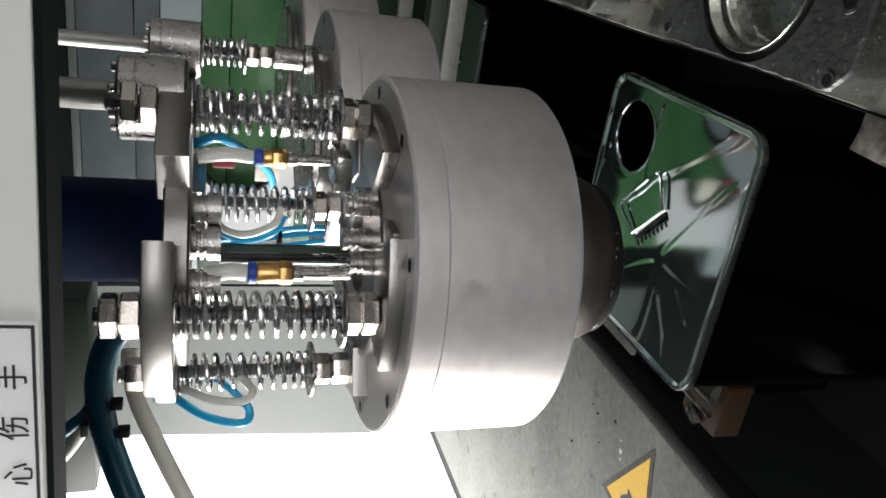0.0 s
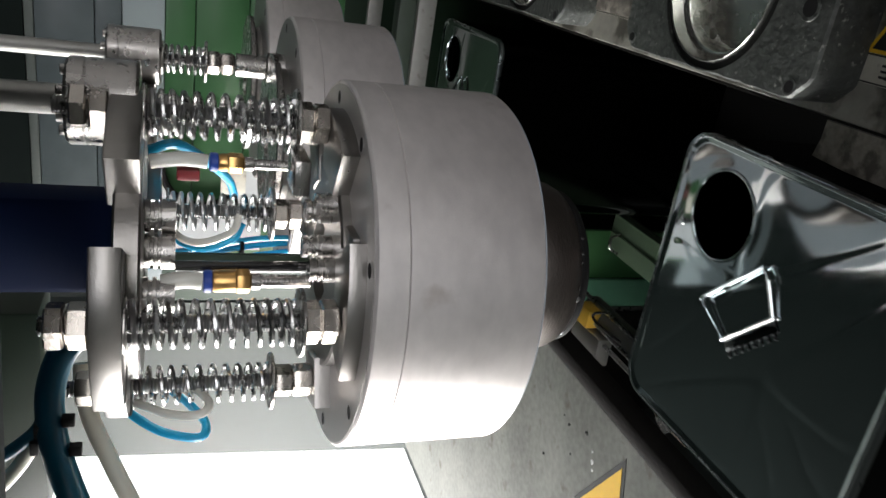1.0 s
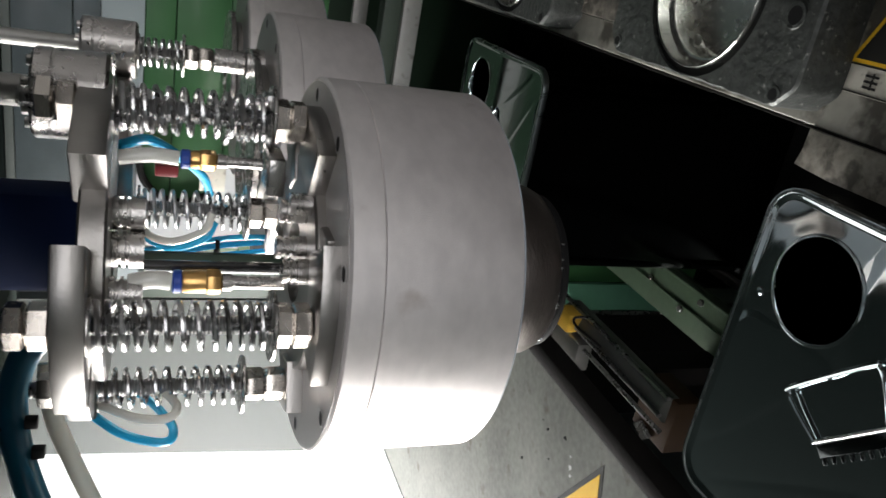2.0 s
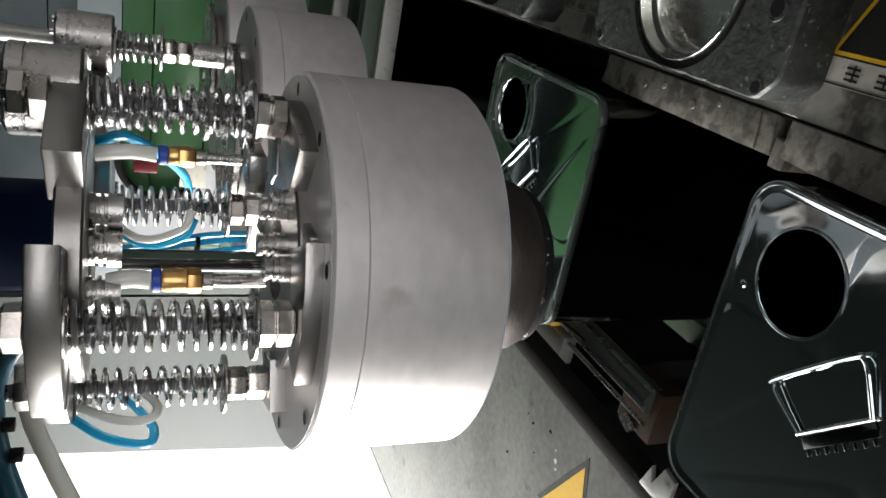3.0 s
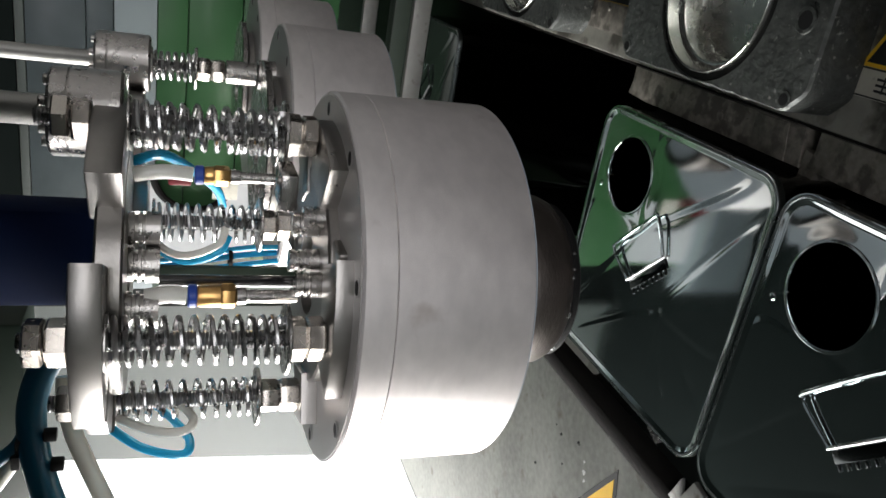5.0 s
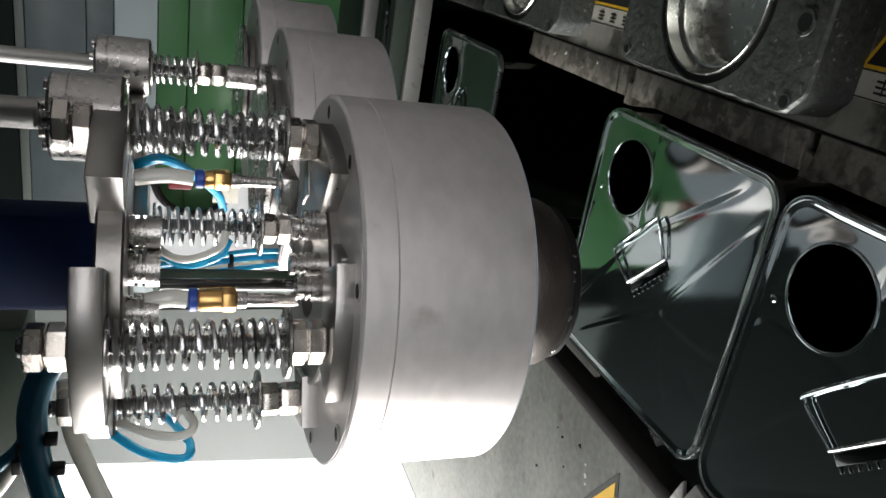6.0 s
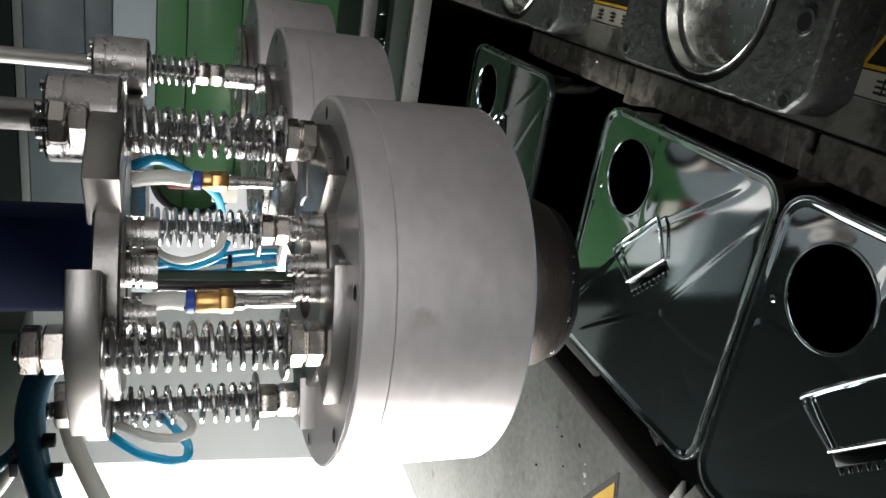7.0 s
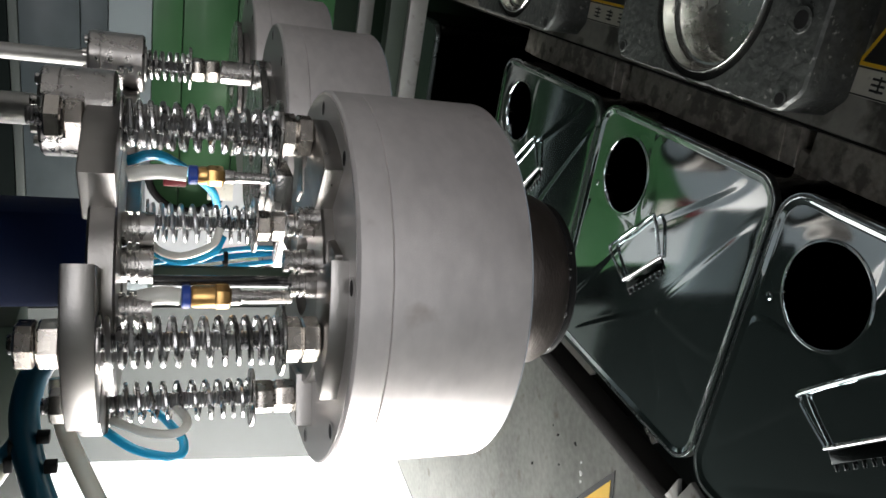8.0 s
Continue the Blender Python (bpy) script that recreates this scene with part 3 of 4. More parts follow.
            part("nut", hexnut(nut_r, 1.3440, 1.3540, c, 0.75), NUT, h)
        elif kind == "side":
            part("nut", hexnut(nut_r, 1.3282, 1.3470, c, 0.6), NUT, h)
        elif kind == "right":
            part("nut", hexnut(nut_r, 1.3258, 1.3370, c, 0.6), NUT, h)
            part("nut", hexnut(nut_r, 1.3380, 1.3480, c, 0.9), NUT, h)
    if full:
        for z0, z1, r, c in ((1.2860, 1.3053, 0.0115, (0.034, -0.004)), (1.2860, 1.3053, 0.0120, (0.013, -0.014)), (1.2860, 1.3053, 0.0118, (-0.004, -0.044)),
                             (1.1862, 1.2040, 0.0085, (0.048, -0.022)), (1.1862, 1.2060, 0.0080, (0.026, -0.032)), (1.1862, 1.2030, 0.0085, (0.016, -0.048)), (1.1862, 1.2000, 0.0075, (0.058, -0.035))):
            part("bushing", bushing(z0, z1, r, c), STEEL, h, "grooved steel bushing")

        # air lines with brass couplings
        def coupling(c, z_top, z_collar, z_hex, z_low, z_pin, r=0.0070):
            part("air_tube", sweep(smooth_path([(c[0] - 0.002, c[1] + 0.001, z_top), (c[0] + 0.001, c[1], (z_top + z_collar) / 2 - 0.001), (c[0], c[1], z_collar + 0.001)], 6), r * 0.82, 14), TUBE_CLEAR, h, "milky plastic air tube")
            part("collar", rod(r * 1.06, z_collar - 0.0055, z_collar, c, 24, 0.0008), BLUE_COLLAR, h, "blue release collar")
            fit = part("brass_fitting", lathe([(0, z_hex), (r * 1.02, z_hex), (r * 1.02, z_collar - 0.0075), (r * 0.9, z_collar - 0.0057), (0, z_collar - 0.0057)], 28, c), BRASS, h, "brass push-in fitting")
            part("hex", hexnut(r * 1.15, z_low, z_hex - 0.0002, c, 0.35), BRASS, fit)
            part("pin", rod(r * 0.62, z_pin, z_low - 0.0002, c, 20, 0.0006), STEEL, h, "polished steel pin")
            part("pin_collar", rod(r * 0.8, z_low - 0.007, z_low - 0.0004, c, 20, 0.0006), STEEL, h)

        coupling((0.006, -0.045), 1.2935, 1.2690, 1.2490, 1.2400, 1.2000)
        coupling((0.080, -0.026), 1.3015, 1.2670, 1.2560, 1.2465, 1.2180, 0.0056)
        part("black_tube", sweep([(0.0085, -0.028, 1.1862), (0.0085, -0.028, 1.2862)], 0.0040, 14), BLACK, h, "glossy black tube")
        # strip put in for the dark gap behind the fitting
        part("cover_strip", box((-0.0145, 0.017, 1.1862), (-0.0030, 0.021, 1.3054)), RECESS_SHADE, h, "dark green strip that darkens the gap behind the fitting")
        part("valve_block", box((0.066, -0.048, 1.2065), (0.090, -0.016, 1.2170), 0.0015), STEEL, h, "bright milled steel block")

    if full:
        part("actuator", box((-0.029, 0.004, 1.3217), (0.041, 0.036, 1.748), 0.006), NAVY, h, "navy blue actuator body")
    # guide shaft with its collar
    col = part("guide_collar", lathe([(0, 1.309 if full else 1.301), (0.026, 1.309 if full else 1.301), (0.028, 1.311 if full else 1.303), (0.028, 1.3395), (0.0272, 1.3400), (0.0272, 1.3408), (0.028, 1.3413), (0.028, 1.3500), (0.026, 1.352), (0, 1.352)], 40, collar), STEEL, h, "steel clamp collar")
    for a in (200, 250, 300, 20):
        part("collar_screw", rod(0.0035, 1.3521, 1.3565, (collar[0] + 0.019 * math.cos(radians(a)), collar[1] + 0.019 * math.sin(radians(a))), 12, 0.0006), STEEL, col)
    part("guide_shaft", rod(0.0098 if full else 0.0078, 1.3522, 1.748, collar, 28), ALU_BAR, h, "polished guide shaft")
    if full:
        # loose air tubes
        off = Vector((-HEAD[0], -HEAD[1], 0))
        tubes = (
            ("blue", 0.0030, ((-0.101, -0.042, 1.317), (-0.104, -0.064, 1.294), (-0.104, -0.074, 1.270), (-0.101, -0.063, 1.265), (-0.108, -0.026, 1.277), (-0.118, 0.010, 1.292))),
            ("clear", 0.0030, ((-0.096, -0.043, 1.309), (-0.093, -0.062, 1.287), (-0.090, -0.068, 1.269), (-0.088, -0.058, 1.263), (-0.098, -0.024, 1.272), (-0.112, 0.008, 1.281))),
            ("clear", 0.0026, ((0.015, 0.021, 1.292), (0.003, 0.014, 1.285), (0.001, 0.006, 1.269), (0.011, 0.003, 1.249), (0.023, 0.006, 1.244))),
            ("blue", 0.0026, ((0.007, 0.029, 1.291), (-0.004, 0.021, 1.284), (-0.007, 0.014, 1.267), (0.002, 0.010, 1.248), (0.014, 0.012, 1.241))),
            ("blue", 0.0038, ((0.045, 0.075, 1.306), (0.052, 0.070, 1.285), (0.027, 0.107, 1.260), (0.000, 0.146, 1.242), (-0.029, 0.188, 1.234))),
        )
        for colour, r, pts in tubes:
            part("air_tube", sweep(smooth_path([Vector(p) + off for p in pts], 8), r, 10), TUBE_BLUE if colour == "blue" else TUBE_CLEAR, h,
                 "blue plastic air tube" if colour == "blue" else "milky plastic air tube")
    return h


build_head(RODS, (0.101, 0.022), True)
rear_head = build_head(REAR_RODS, (0.073, 0.030), False)
rear_head.matrix_basis = pose(HEAD[0] + 0.004, HEAD[1] + PITCH, 0)
# third head, drawn without rods to fit the camera's view
third_head = build_head((), None, False)
third_head.matrix_basis = pose(HEAD[0] + 0.004, HEAD[1] + 2 * PITCH - 0.005, 0)
tagged(third_head, "aluminium capping head drum, its spring rods left out of view", "capping head", "row of capping heads")

# box added to darken the background behind the hose
box_green = thing("junction_box", "dark green box added behind the hose to darken the background", "junction box")
part("body", box((-0.30, 0.090, 1.386), (-0.098, 0.150, 1.470), 0.003), RECESS_SHADE, box_green)
part("bracket", box((-0.29, 0.10, 1.4702), (-0.27, 0.14, 1.748)), BEAM_SHADE, box_green, "dark hanger")
part("bracket", box((-0.13, 0.10, 1.4702), (-0.11, 0.14, 1.748)), BEAM_SHADE, box_green, "dark hanger")

hose = thing("air_hose", "thick dark blue air hose hanging beside the capping head", "hose")
part("sheath", sweep(smooth_path([(-0.085, 0.050, 1.345), (-0.108, 0.046, 1.364), (-0.132, 0.038, 1.372), (-0.152, 0.028, 1.372), (-0.172, 0.010, 1.366), (-0.200, -0.008, 1.354), (-0.24, -0.03, 1.335)]), 0.0105, 16), CABLE_BLUE, hose)
for p in ((-0.150, 0.018, 1.366), (-0.166, 0.004, 1.360)):
    part("cable_tie", box((p[0] - 0.004, p[1] - 0.004, p[2] - 0.012), (p[0] + 0.004, p[1] + 0.004, p[2] - 0.003), 0.001), RUBBER, hose, "black cable tie end")
cream = thing("power_cable", "cream sheathed cable hanging beside the capping head", "cable")
part("sheath", sweep(smooth_path([(-0.112, 0.036, 1.350), (-0.128, 0.029, 1.349), (-0.150, 0.017, 1.343), (-0.171, -0.010, 1.327), (-0.194, -0.026, 1.313), (-0.23, -0.05, 1.29)]), 0.0065, 14), CABLE_CREAM, cream)

for name, label, pts, r, mat in (
        ("air_hose", "dark blue air hose tied beside the thick hose", ((-0.140, 0.030, 1.371), (-0.160, 0.024, 1.380), (-0.170, 0.020, 1.391), (-0.178, 0.016, 1.404), (-0.184, 0.012, 1.42)), 0.0050, CABLE_BLUE),
        ("power_cable", "cream sheathed cable tied beside the thick hose", ((-0.150, 0.028, 1.372), (-0.172, 0.022, 1.383), (-0.190, 0.018, 1.394), (-0.206, 0.014, 1.408), (-0.216, 0.010, 1.42)), 0.0055, CABLE_CREAM)):
    extra = thing(name, label, "hose" if name == "air_hose" else "cable")
    part("sheath", sweep(smooth_path(pts), r, 14), mat, extra)
    part("cable_tie", box((pts[1][0] - 0.006, pts[1][1] - 0.008, pts[1][2] - 0.004), (pts[1][0] + 0.006, pts[1][1] + 0.004, pts[1][2] + 0.002), 0.001), RUBBER, extra, "black cable tie")

bundle = thing("tube_bundle", "bundle of blue air tubes tied in front of the white panel", "air tubes")
for k, (dx, dy) in enumerate(((0, 0), (0.006, 0.004), (0.012, 0.0), (0.009, 0.009))):
    part("air_tube", sweep(smooth_path([(-0.130 + dx, 0.242 + dy, 1.335), (-0.115 + dx * 1.2, 0.227 + dy, 1.265), (-0.100 + dx * 1.5, 0.212 + dy, 1.210), (-0.086 + dx, 0.198 + dy, 1.160)], 8), 0.0029, 10),
         TUBE_BLUE if k != 3 else TUBE_CLEAR, bundle, "blue plastic air tube")
for z in (1.293, 1.222):
    u = (1.335 - z) / 0.175
    part("cable_tie", annulus(0.009, 0.0105, z - 0.002, z + 0.002, (-0.130 + 0.044 * u + 0.007, 0.242 - 0.044 * u + 0.003), 16, 0.0003), RUBBER, bundle, "black cable tie")


# ------------------------------------------------------------ what hangs from the gantry, fitted to the camera's view
# scale about the camera's eye, so outlines stay the same in view
EYE_SCALE = 0.68
EYE_SHIFT = Vector((0.0717, -0.1587, 0.4106))


def shrink_to_view(ob, seen):
    """Shrinks a thing, drawn larger, with its parts towards the camera's eye, over the filling necks of the cans."""
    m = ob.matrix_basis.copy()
    m.translation = m.translation * EYE_SCALE + (EYE_SHIFT if ob.parent is None else Vector((0, 0, 0)))
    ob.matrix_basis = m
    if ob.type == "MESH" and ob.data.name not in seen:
        ob.data.transform(Matrix.Scale(EYE_SCALE, 4))
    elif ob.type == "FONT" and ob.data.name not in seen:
        ob.data.size *= EYE_SCALE
        ob.data.extrude *= EYE_SCALE
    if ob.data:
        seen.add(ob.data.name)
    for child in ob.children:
        shrink_to_view(child, seen)


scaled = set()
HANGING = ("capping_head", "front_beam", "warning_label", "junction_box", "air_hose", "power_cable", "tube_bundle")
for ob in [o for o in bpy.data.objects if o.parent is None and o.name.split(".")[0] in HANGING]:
    shrink_to_view(ob, scaled)


# ------------------------------------------------------------ tin cans
SIDE = 0.235


def lid_height(x, y):
    """Relief of the pressed lid: seam, stepped panel, corner ribs, neck dimple."""
    h = SIDE / 2
    # distance inwards from the rounded rim
    r = 0.024
    qx, qy = max(abs(x) - (h - r), 0), max(abs(y) - (h - r), 0)
    d = r - math.hypot(qx, qy) if (qx or qy) else min(h - abs(x), h - abs(y))
    if d < 0.0035:
        z = 0.0
    else:
        z = -0.0016 * min(1.0, (d - 0.0035) / 0.0040)
    dh = math.hypot(x - 0.0625, y - 0.0605)
    z -= 0.00012 * math.exp(-((dh - 0.043) / 0.0055) ** 2)

    def rib(ax, ay, bx, by, w, a):
        vx, vy = bx - ax, by - ay
        t = min(1, max(0, ((x - ax) * vx + (y - ay) * vy) / (vx * vx + vy * vy)))
        e = math.hypot(x - ax - vx * t, y - ay - vy * t)
        return a * math.exp(-(e / w) ** 2)

    def panel(corners, rise):
        # raised flat with rounded corners: soft minimum of the distances to its sides
        total = 0.0
        (ax, ay), (bx, by), (cx, cy) = corners
        if (bx - ax) * (cy - ay) - (by - ay) * (cx - ax) < 0:
            corners = corners[::-1]
        for k in range(3):
            (ax, ay), (bx, by) = corners[k], corners[(k + 1) % 3]
            e = ((bx - ax) * (y - ay) - (by - ay) * (x - ax)) / math.hypot(bx - ax, by - ay)
            total += math.exp(-max(-0.05, min(0.1, e)) / 0.008)
        e = -0.008 * math.log(total)
        s = min(1.0, max(0.0, (e + 0.0028) / 0.0056))
        # a shallow groove runs round the flat
        return rise * s * s * (3 - 2 * s) - 0.00008 * math.exp(-((e + 0.0032) / 0.0024) ** 2)

    # four pressed flats, mirrored over both diagonals
    flat = ((0.1110, 0.028), (0.022, 0.028), (0.1110, -0.094))
    for q in (flat, tuple((b, a) for a, b in flat), tuple((-b, -a) for a, b in flat), tuple((-a, -b) for a, b in flat)):
        z += panel(q, 0.00028)
    # twin grooves towards the far corner
    z += rib(-0.060, -0.040, -0.085, -0.060, 0.0040, -0.00016) + rib(-0.085, -0.060, -0.101, -0.066, 0.0040, -0.00016)
    z += rib(-0.040, -0.060, -0.060, -0.085, 0.0040, -0.00016) + rib(-0.060, -0.085, -0.066, -0.101, 0.0040, -0.00016)
    # slight oil-canning of the thin sheet
    if d > 0.006:
        z += 0.00012 * math.sin(x * 31 + 0.6) * math.cos(y * 27 - 0.4)
    return z


HOLE = (0.0635, 0.0600, 0.0335)


def lid_mesh():
    n = 180
    h = SIDE / 2
    r = 0.024
    bm = bmesh.new()
    grid = []
    for j in range(n + 1):
        row = []
        for i in range(n + 1):
            # finer steps near the rim
            u, v = -1 + 2 * i / n, -1 + 2 * j / n
            u, v = u * (1.25 - 0.25 * u * u), v * (1.25 - 0.25 * v * v)
            x, y = u * h, v * h
            # pull the grid's corners onto the rounded outline
            qx, qy = max(abs(x) - (h - r), 0), max(abs(y) - (h - r), 0)
            m = max(qx, qy)
            if qx and qy:
                k = m / math.hypot(qx, qy)
                x = math.copysign(h - r + qx * k, x)
                y = math.copysign(h - r + qy * k, y)
            dx, dy = x - HOLE[0], y - HOLE[1]
            dist = math.hypot(dx, dy)
            row.append((x, y, dist))
        grid.append(row)
    step = SIDE / n * 1.3
    verts = {}

    def vert(i, j):
        if (i, j) not in verts:
            x, y, dist = grid[j][i]
            if dist < HOLE[2] + step * 0.75:
                s = HOLE[2] / dist
                x, y = HOLE[0] + (x - HOLE[0]) * s, HOLE[1] + (y - HOLE[1]) * s
            verts[(i, j)] = bm.verts.new((x, y, lid_height(x, y)))
        return verts[(i, j)]

    for j in range(n):
        for i in range(n):
            if all(grid[j + b][i + a][2] > HOLE[2] for a, b in ((0, 0), (1, 0), (0, 1), (1, 1))):
                bm.faces.new((vert(i, j), vert(i + 1, j), vert(i + 1, j + 1), vert(i, j + 1)))
    return bm


def build_can():
    c = thing("tin_can", "square tinplate can with bright pressed lid and shaded sides on the belt", "tin can", "cans on the lane")
    h = SIDE / 2
    body = bmesh.new()
    rings = []
    for inset, z in ((0.0012, -0.355), (0.0000, -0.352), (0.0022, -0.346), (0.0022, -0.010), (0.0008, -0.007)):
        rings.append([body.verts.new((x, y, z)) for x, y in rounded(-h + inset, -h + inset, h - inset, h - inset, 0.024 - inset, 10)])
    for a, b in zip(rings, rings[1:]):
        for k in range(len(a)):
            body.faces.new((a[k], a[(k + 1) % len(a)], b[(k + 1) % len(b)], b[k]))
    body.faces.new(rings[0][::-1])
    part("body", body, TIN_SHADED, c, "glossy tinplate body with its dark reflection in the colour")
    seam = bmesh.new()
    rings = []
    for inset, z in ((0.0010, -0.0068), (0.0, -0.0060), (0.0, -0.0016), (0.0010, 0.0002), (0.0028, 0.0002), (0.0036, -0.0010)):
        rings.append([seam.verts.new((x, y, z)) for x, y in rounded(-h + inset, -h + inset, h - inset, h - inset, 0.024 - inset, 10)])
    for a, b in zip(rings, rings[1:]):
        for k in range(len(a)):
            seam.faces.new((a[k], a[(k + 1) % len(a)], b[(k + 1) % len(b)], b[k]))
    part("rim_seam", seam, TIN_SEAM, c, "rolled tinplate seam")
    part("lid", lid_mesh(), TIN, c, "bright pressed tinplate lid", 60)
    x, y, r = HOLE
    neck = lathe([(r + 0.0022, -0.0034), (r + 0.0020, -0.0013), (r + 0.0004, -0.0008), (r - 0.0001, -0.0009), (r - 0.0005, -0.0017), (r - 0.0005, -0.0110), (r, -0.0112), (r + 0.0003, -0.0060)], 64, (x, y), closed=True)
    part("neck_ring", neck, TIN, c, "rolled filling neck")
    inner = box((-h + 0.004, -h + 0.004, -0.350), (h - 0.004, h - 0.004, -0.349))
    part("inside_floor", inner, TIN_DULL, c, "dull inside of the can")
    # bail handle on a rolled hinge at the lid's centre
    d, p = Vector((0.7071, 0.7071, 0)), Vector((0.7071, -0.7071, 0))
    loop = [p * -0.027 + d * 0.000 + Vector((0, 0, 0.0010)), p * -0.034 + d * 0.024 + Vector((0, 0, 0.0026)), p * -0.034 + d * 0.032 + Vector((0, 0, 0.0030)), p * -0.029 + d * 0.035 + Vector((0, 0, 0.0032)),
            p * 0.029 + d * 0.035 + Vector((0, 0, 0.0032)), p * 0.034 + d * 0.032 + Vector((0, 0, 0.0030)), p * 0.034 + d * 0.024 + Vector((0, 0, 0.0026)), p * 0.027 + Vector((0, 0, 0.0010))]
    handle = part("handle", sweep(smooth_path(loop, 6), 0.0015, 10), TIN, c, "bright wire bail handle")
    part("hinge", sweep([p * -0.0285 + Vector((0, 0, 0.0006)), p * 0.0285 + Vector((0, 0, 0.0006))], 0.0013, 14), CHROME, handle, "rolled hinge bar")
    ears = bmesh.new()
    turn = Matrix.Rotation(radians(-45), 4, "Z")
    box((-0.027, -0.010, -0.0018), (0.027, -0.001, -0.0002), 0.0006, ears, turn)
    for k in range(8):
        box((-0.026 + k * 0.0068, -0.0145, -0.0020), (-0.0236 + k * 0.0068, -0.0098, -0.0006), 0.0004, ears, turn)
    part("hinge_strap", ears, TIN_SHADED, handle, "serrated tinplate hinge strap")
    part("rivet", lathe([(0.0030, -0.0019), (0.0022, -0.0011), (0, -0.0008)], 14, (0.043, 0.101)), TIN, c)
    return c


can_first = build_can()
can_first.matrix_basis = pose(0, -0.237, 0.9)
can_second = copy_thing(can_first, pose(0, 0.0, 0.9))
can_third = copy_thing(can_first, pose(0, 0.5, 0.9))
can_fourth = copy_thing(can_first, pose(0, 1.0, 0.9))


# ------------------------------------------------------------ station blocks, slab, clamps
def build_slab():
    s = thing("station_slab", "pale greasy painted slab that carries the cast iron station blocks", "machine bed")
    prof = [(0.1495, 0.859), (0.1505, 0.860), (0.60, 0.860), (0.60, 0.843), (0.1495, 0.843)]
    bm = bmesh.new()
    a = [bm.verts.new((x, -0.9, z)) for x, z in prof]
    b = [bm.verts.new((x, 2.2, z)) for x, z in prof]
    for k in range(len(prof)):
        bm.faces.new((a[k], a[(k + 1) % len(prof)], b[(k + 1) % len(prof)], b[k]))
    bm.faces.new(a[::-1])
    bm.faces.new(b)
    part("slab", bm, PALE, s)
    # two dark sheets: shade on the slab's front, and the void below it
    part("edge_strip", box((0.1470, -0.9, 0.8430), (0.1492, 2.2, 0.8592), 0.0006), RAIL_AND_VOID, s, "dark strip that puts shade on the slab's edge")
    part("under_guard", box((0.30, -0.9, 0.44), (0.32, 2.2, 0.8425)), RAIL_AND_VOID, s, "black sheet added for the unlit void under the slab")


build_slab()


def build_block(seed):
    rnd = random.Random(seed)
    s = thing("station_block", "greasy dark cast iron block with a polished steel bore", "station block", "row of station blocks")
    c = (0.225, 0.010)
    # outline with a worn, uneven front edge and cut corners
    outline = []
    for k in range(25):
        y = -0.092 + 0.204 * k / 24
        outline.append((0.1580 + 0.0014 * noise.noise((y * 90, seed, 0)), y))
    outline = [(0.345, -0.1075), (0.1735, -0.1075), *outline, (0.1735, 0.1275), (0.345, 0.1275)]
    seg = 72
    # top sheet with a round opening: join the outline to the bore by rings
    body = bmesh.new()
    def ray_out(a):
        best = 9
        px, py = math.cos(a), math.sin(a)
        n = len(outline)
        for i in range(n):
            x0, y0 = outline[i][0] - c[0], outline[i][1] - c[1]
            x1, y1 = outline[(i + 1) % n][0] - c[0], outline[(i + 1) % n][1] - c[1]
            ex, ey = x1 - x0, y1 - y0
            den = px * ey - py * ex
            if abs(den) < 1e-12:
                continue
            t, u = (x0 * ey - y0 * ex) / den, (x0 * py - y0 * px) / den
            if t > 0 and -1e-6 <= u <= 1 + 1e-6:
                best = min(best, t)
        return best
    rings = [[], [], [], [], []]
    for k in range(seg * 2):
        a = math.pi * k / seg
        R = ray_out(a)
        for ring, rr, z in zip(rings, (R, R, R - 0.002, 0.0665, 0.0665), (0.8601, 0.897, 0.899, 0.899, 0.866)):
            ring.append(body.verts.new((c[0] + rr * math.cos(a), c[1] + rr * math.sin(a), z)))
    for a, b in zip(rings, rings[1:]):
        for k in range(len(a)):
            body.faces.new((a[k], a[(k + 1) % len(a)], b[(k + 1) % len(b)], b[k]))
    part("casting", body, IRON, s)
    part("seal_ring", annulus(0.0602, 0.0663, 0.8660, 0.8965, c, 72, 0.001), RUBBER, s, "black seal ring")
    part("bore_ring", lathe([(0.0600, 0.866), (0.0600, 0.8990), (0.0593, 0.9003), (0.0580, 0.8998), (0.0572, 0.8960), (0.0560, 0.8905), (0.0530, 0.8885), (0.0512, 0.8885), (0.0505, 0.8870), (0.0500, 0.8700),
                             (0.0485, 0.8682), (0.030, 0.8676), (0.0, 0.8676)], 96, c), CUP, s, "polished steel bore cup")
    for x, y, r in ((0.166, -0.090, 0.0042), (0.217, -0.087, 0.0062), (0.168, 0.112, 0.0038), (0.330, -0.090, 0.005), (0.330, 0.110, 0.005)):
        rim = part("bolt_recess", annulus(r * 0.9, r * 1.45, 0.8990, 0.8998, (x, y), 18, 0.0003), IRON, s)
        # black disc instead of depth, as the dark inside of the hole
        part("socket", rod(r, 0.8991, 0.89985, (x, y), 14), BOLT_BLACK, rim, "flush black disc for the shaded bolt hole")
    return s


STATION = 0.362
block = build_block(3)
for k in (-1, 1, 2, 3, 4):
    copy_thing(block, pose(0, STATION * k, 0))


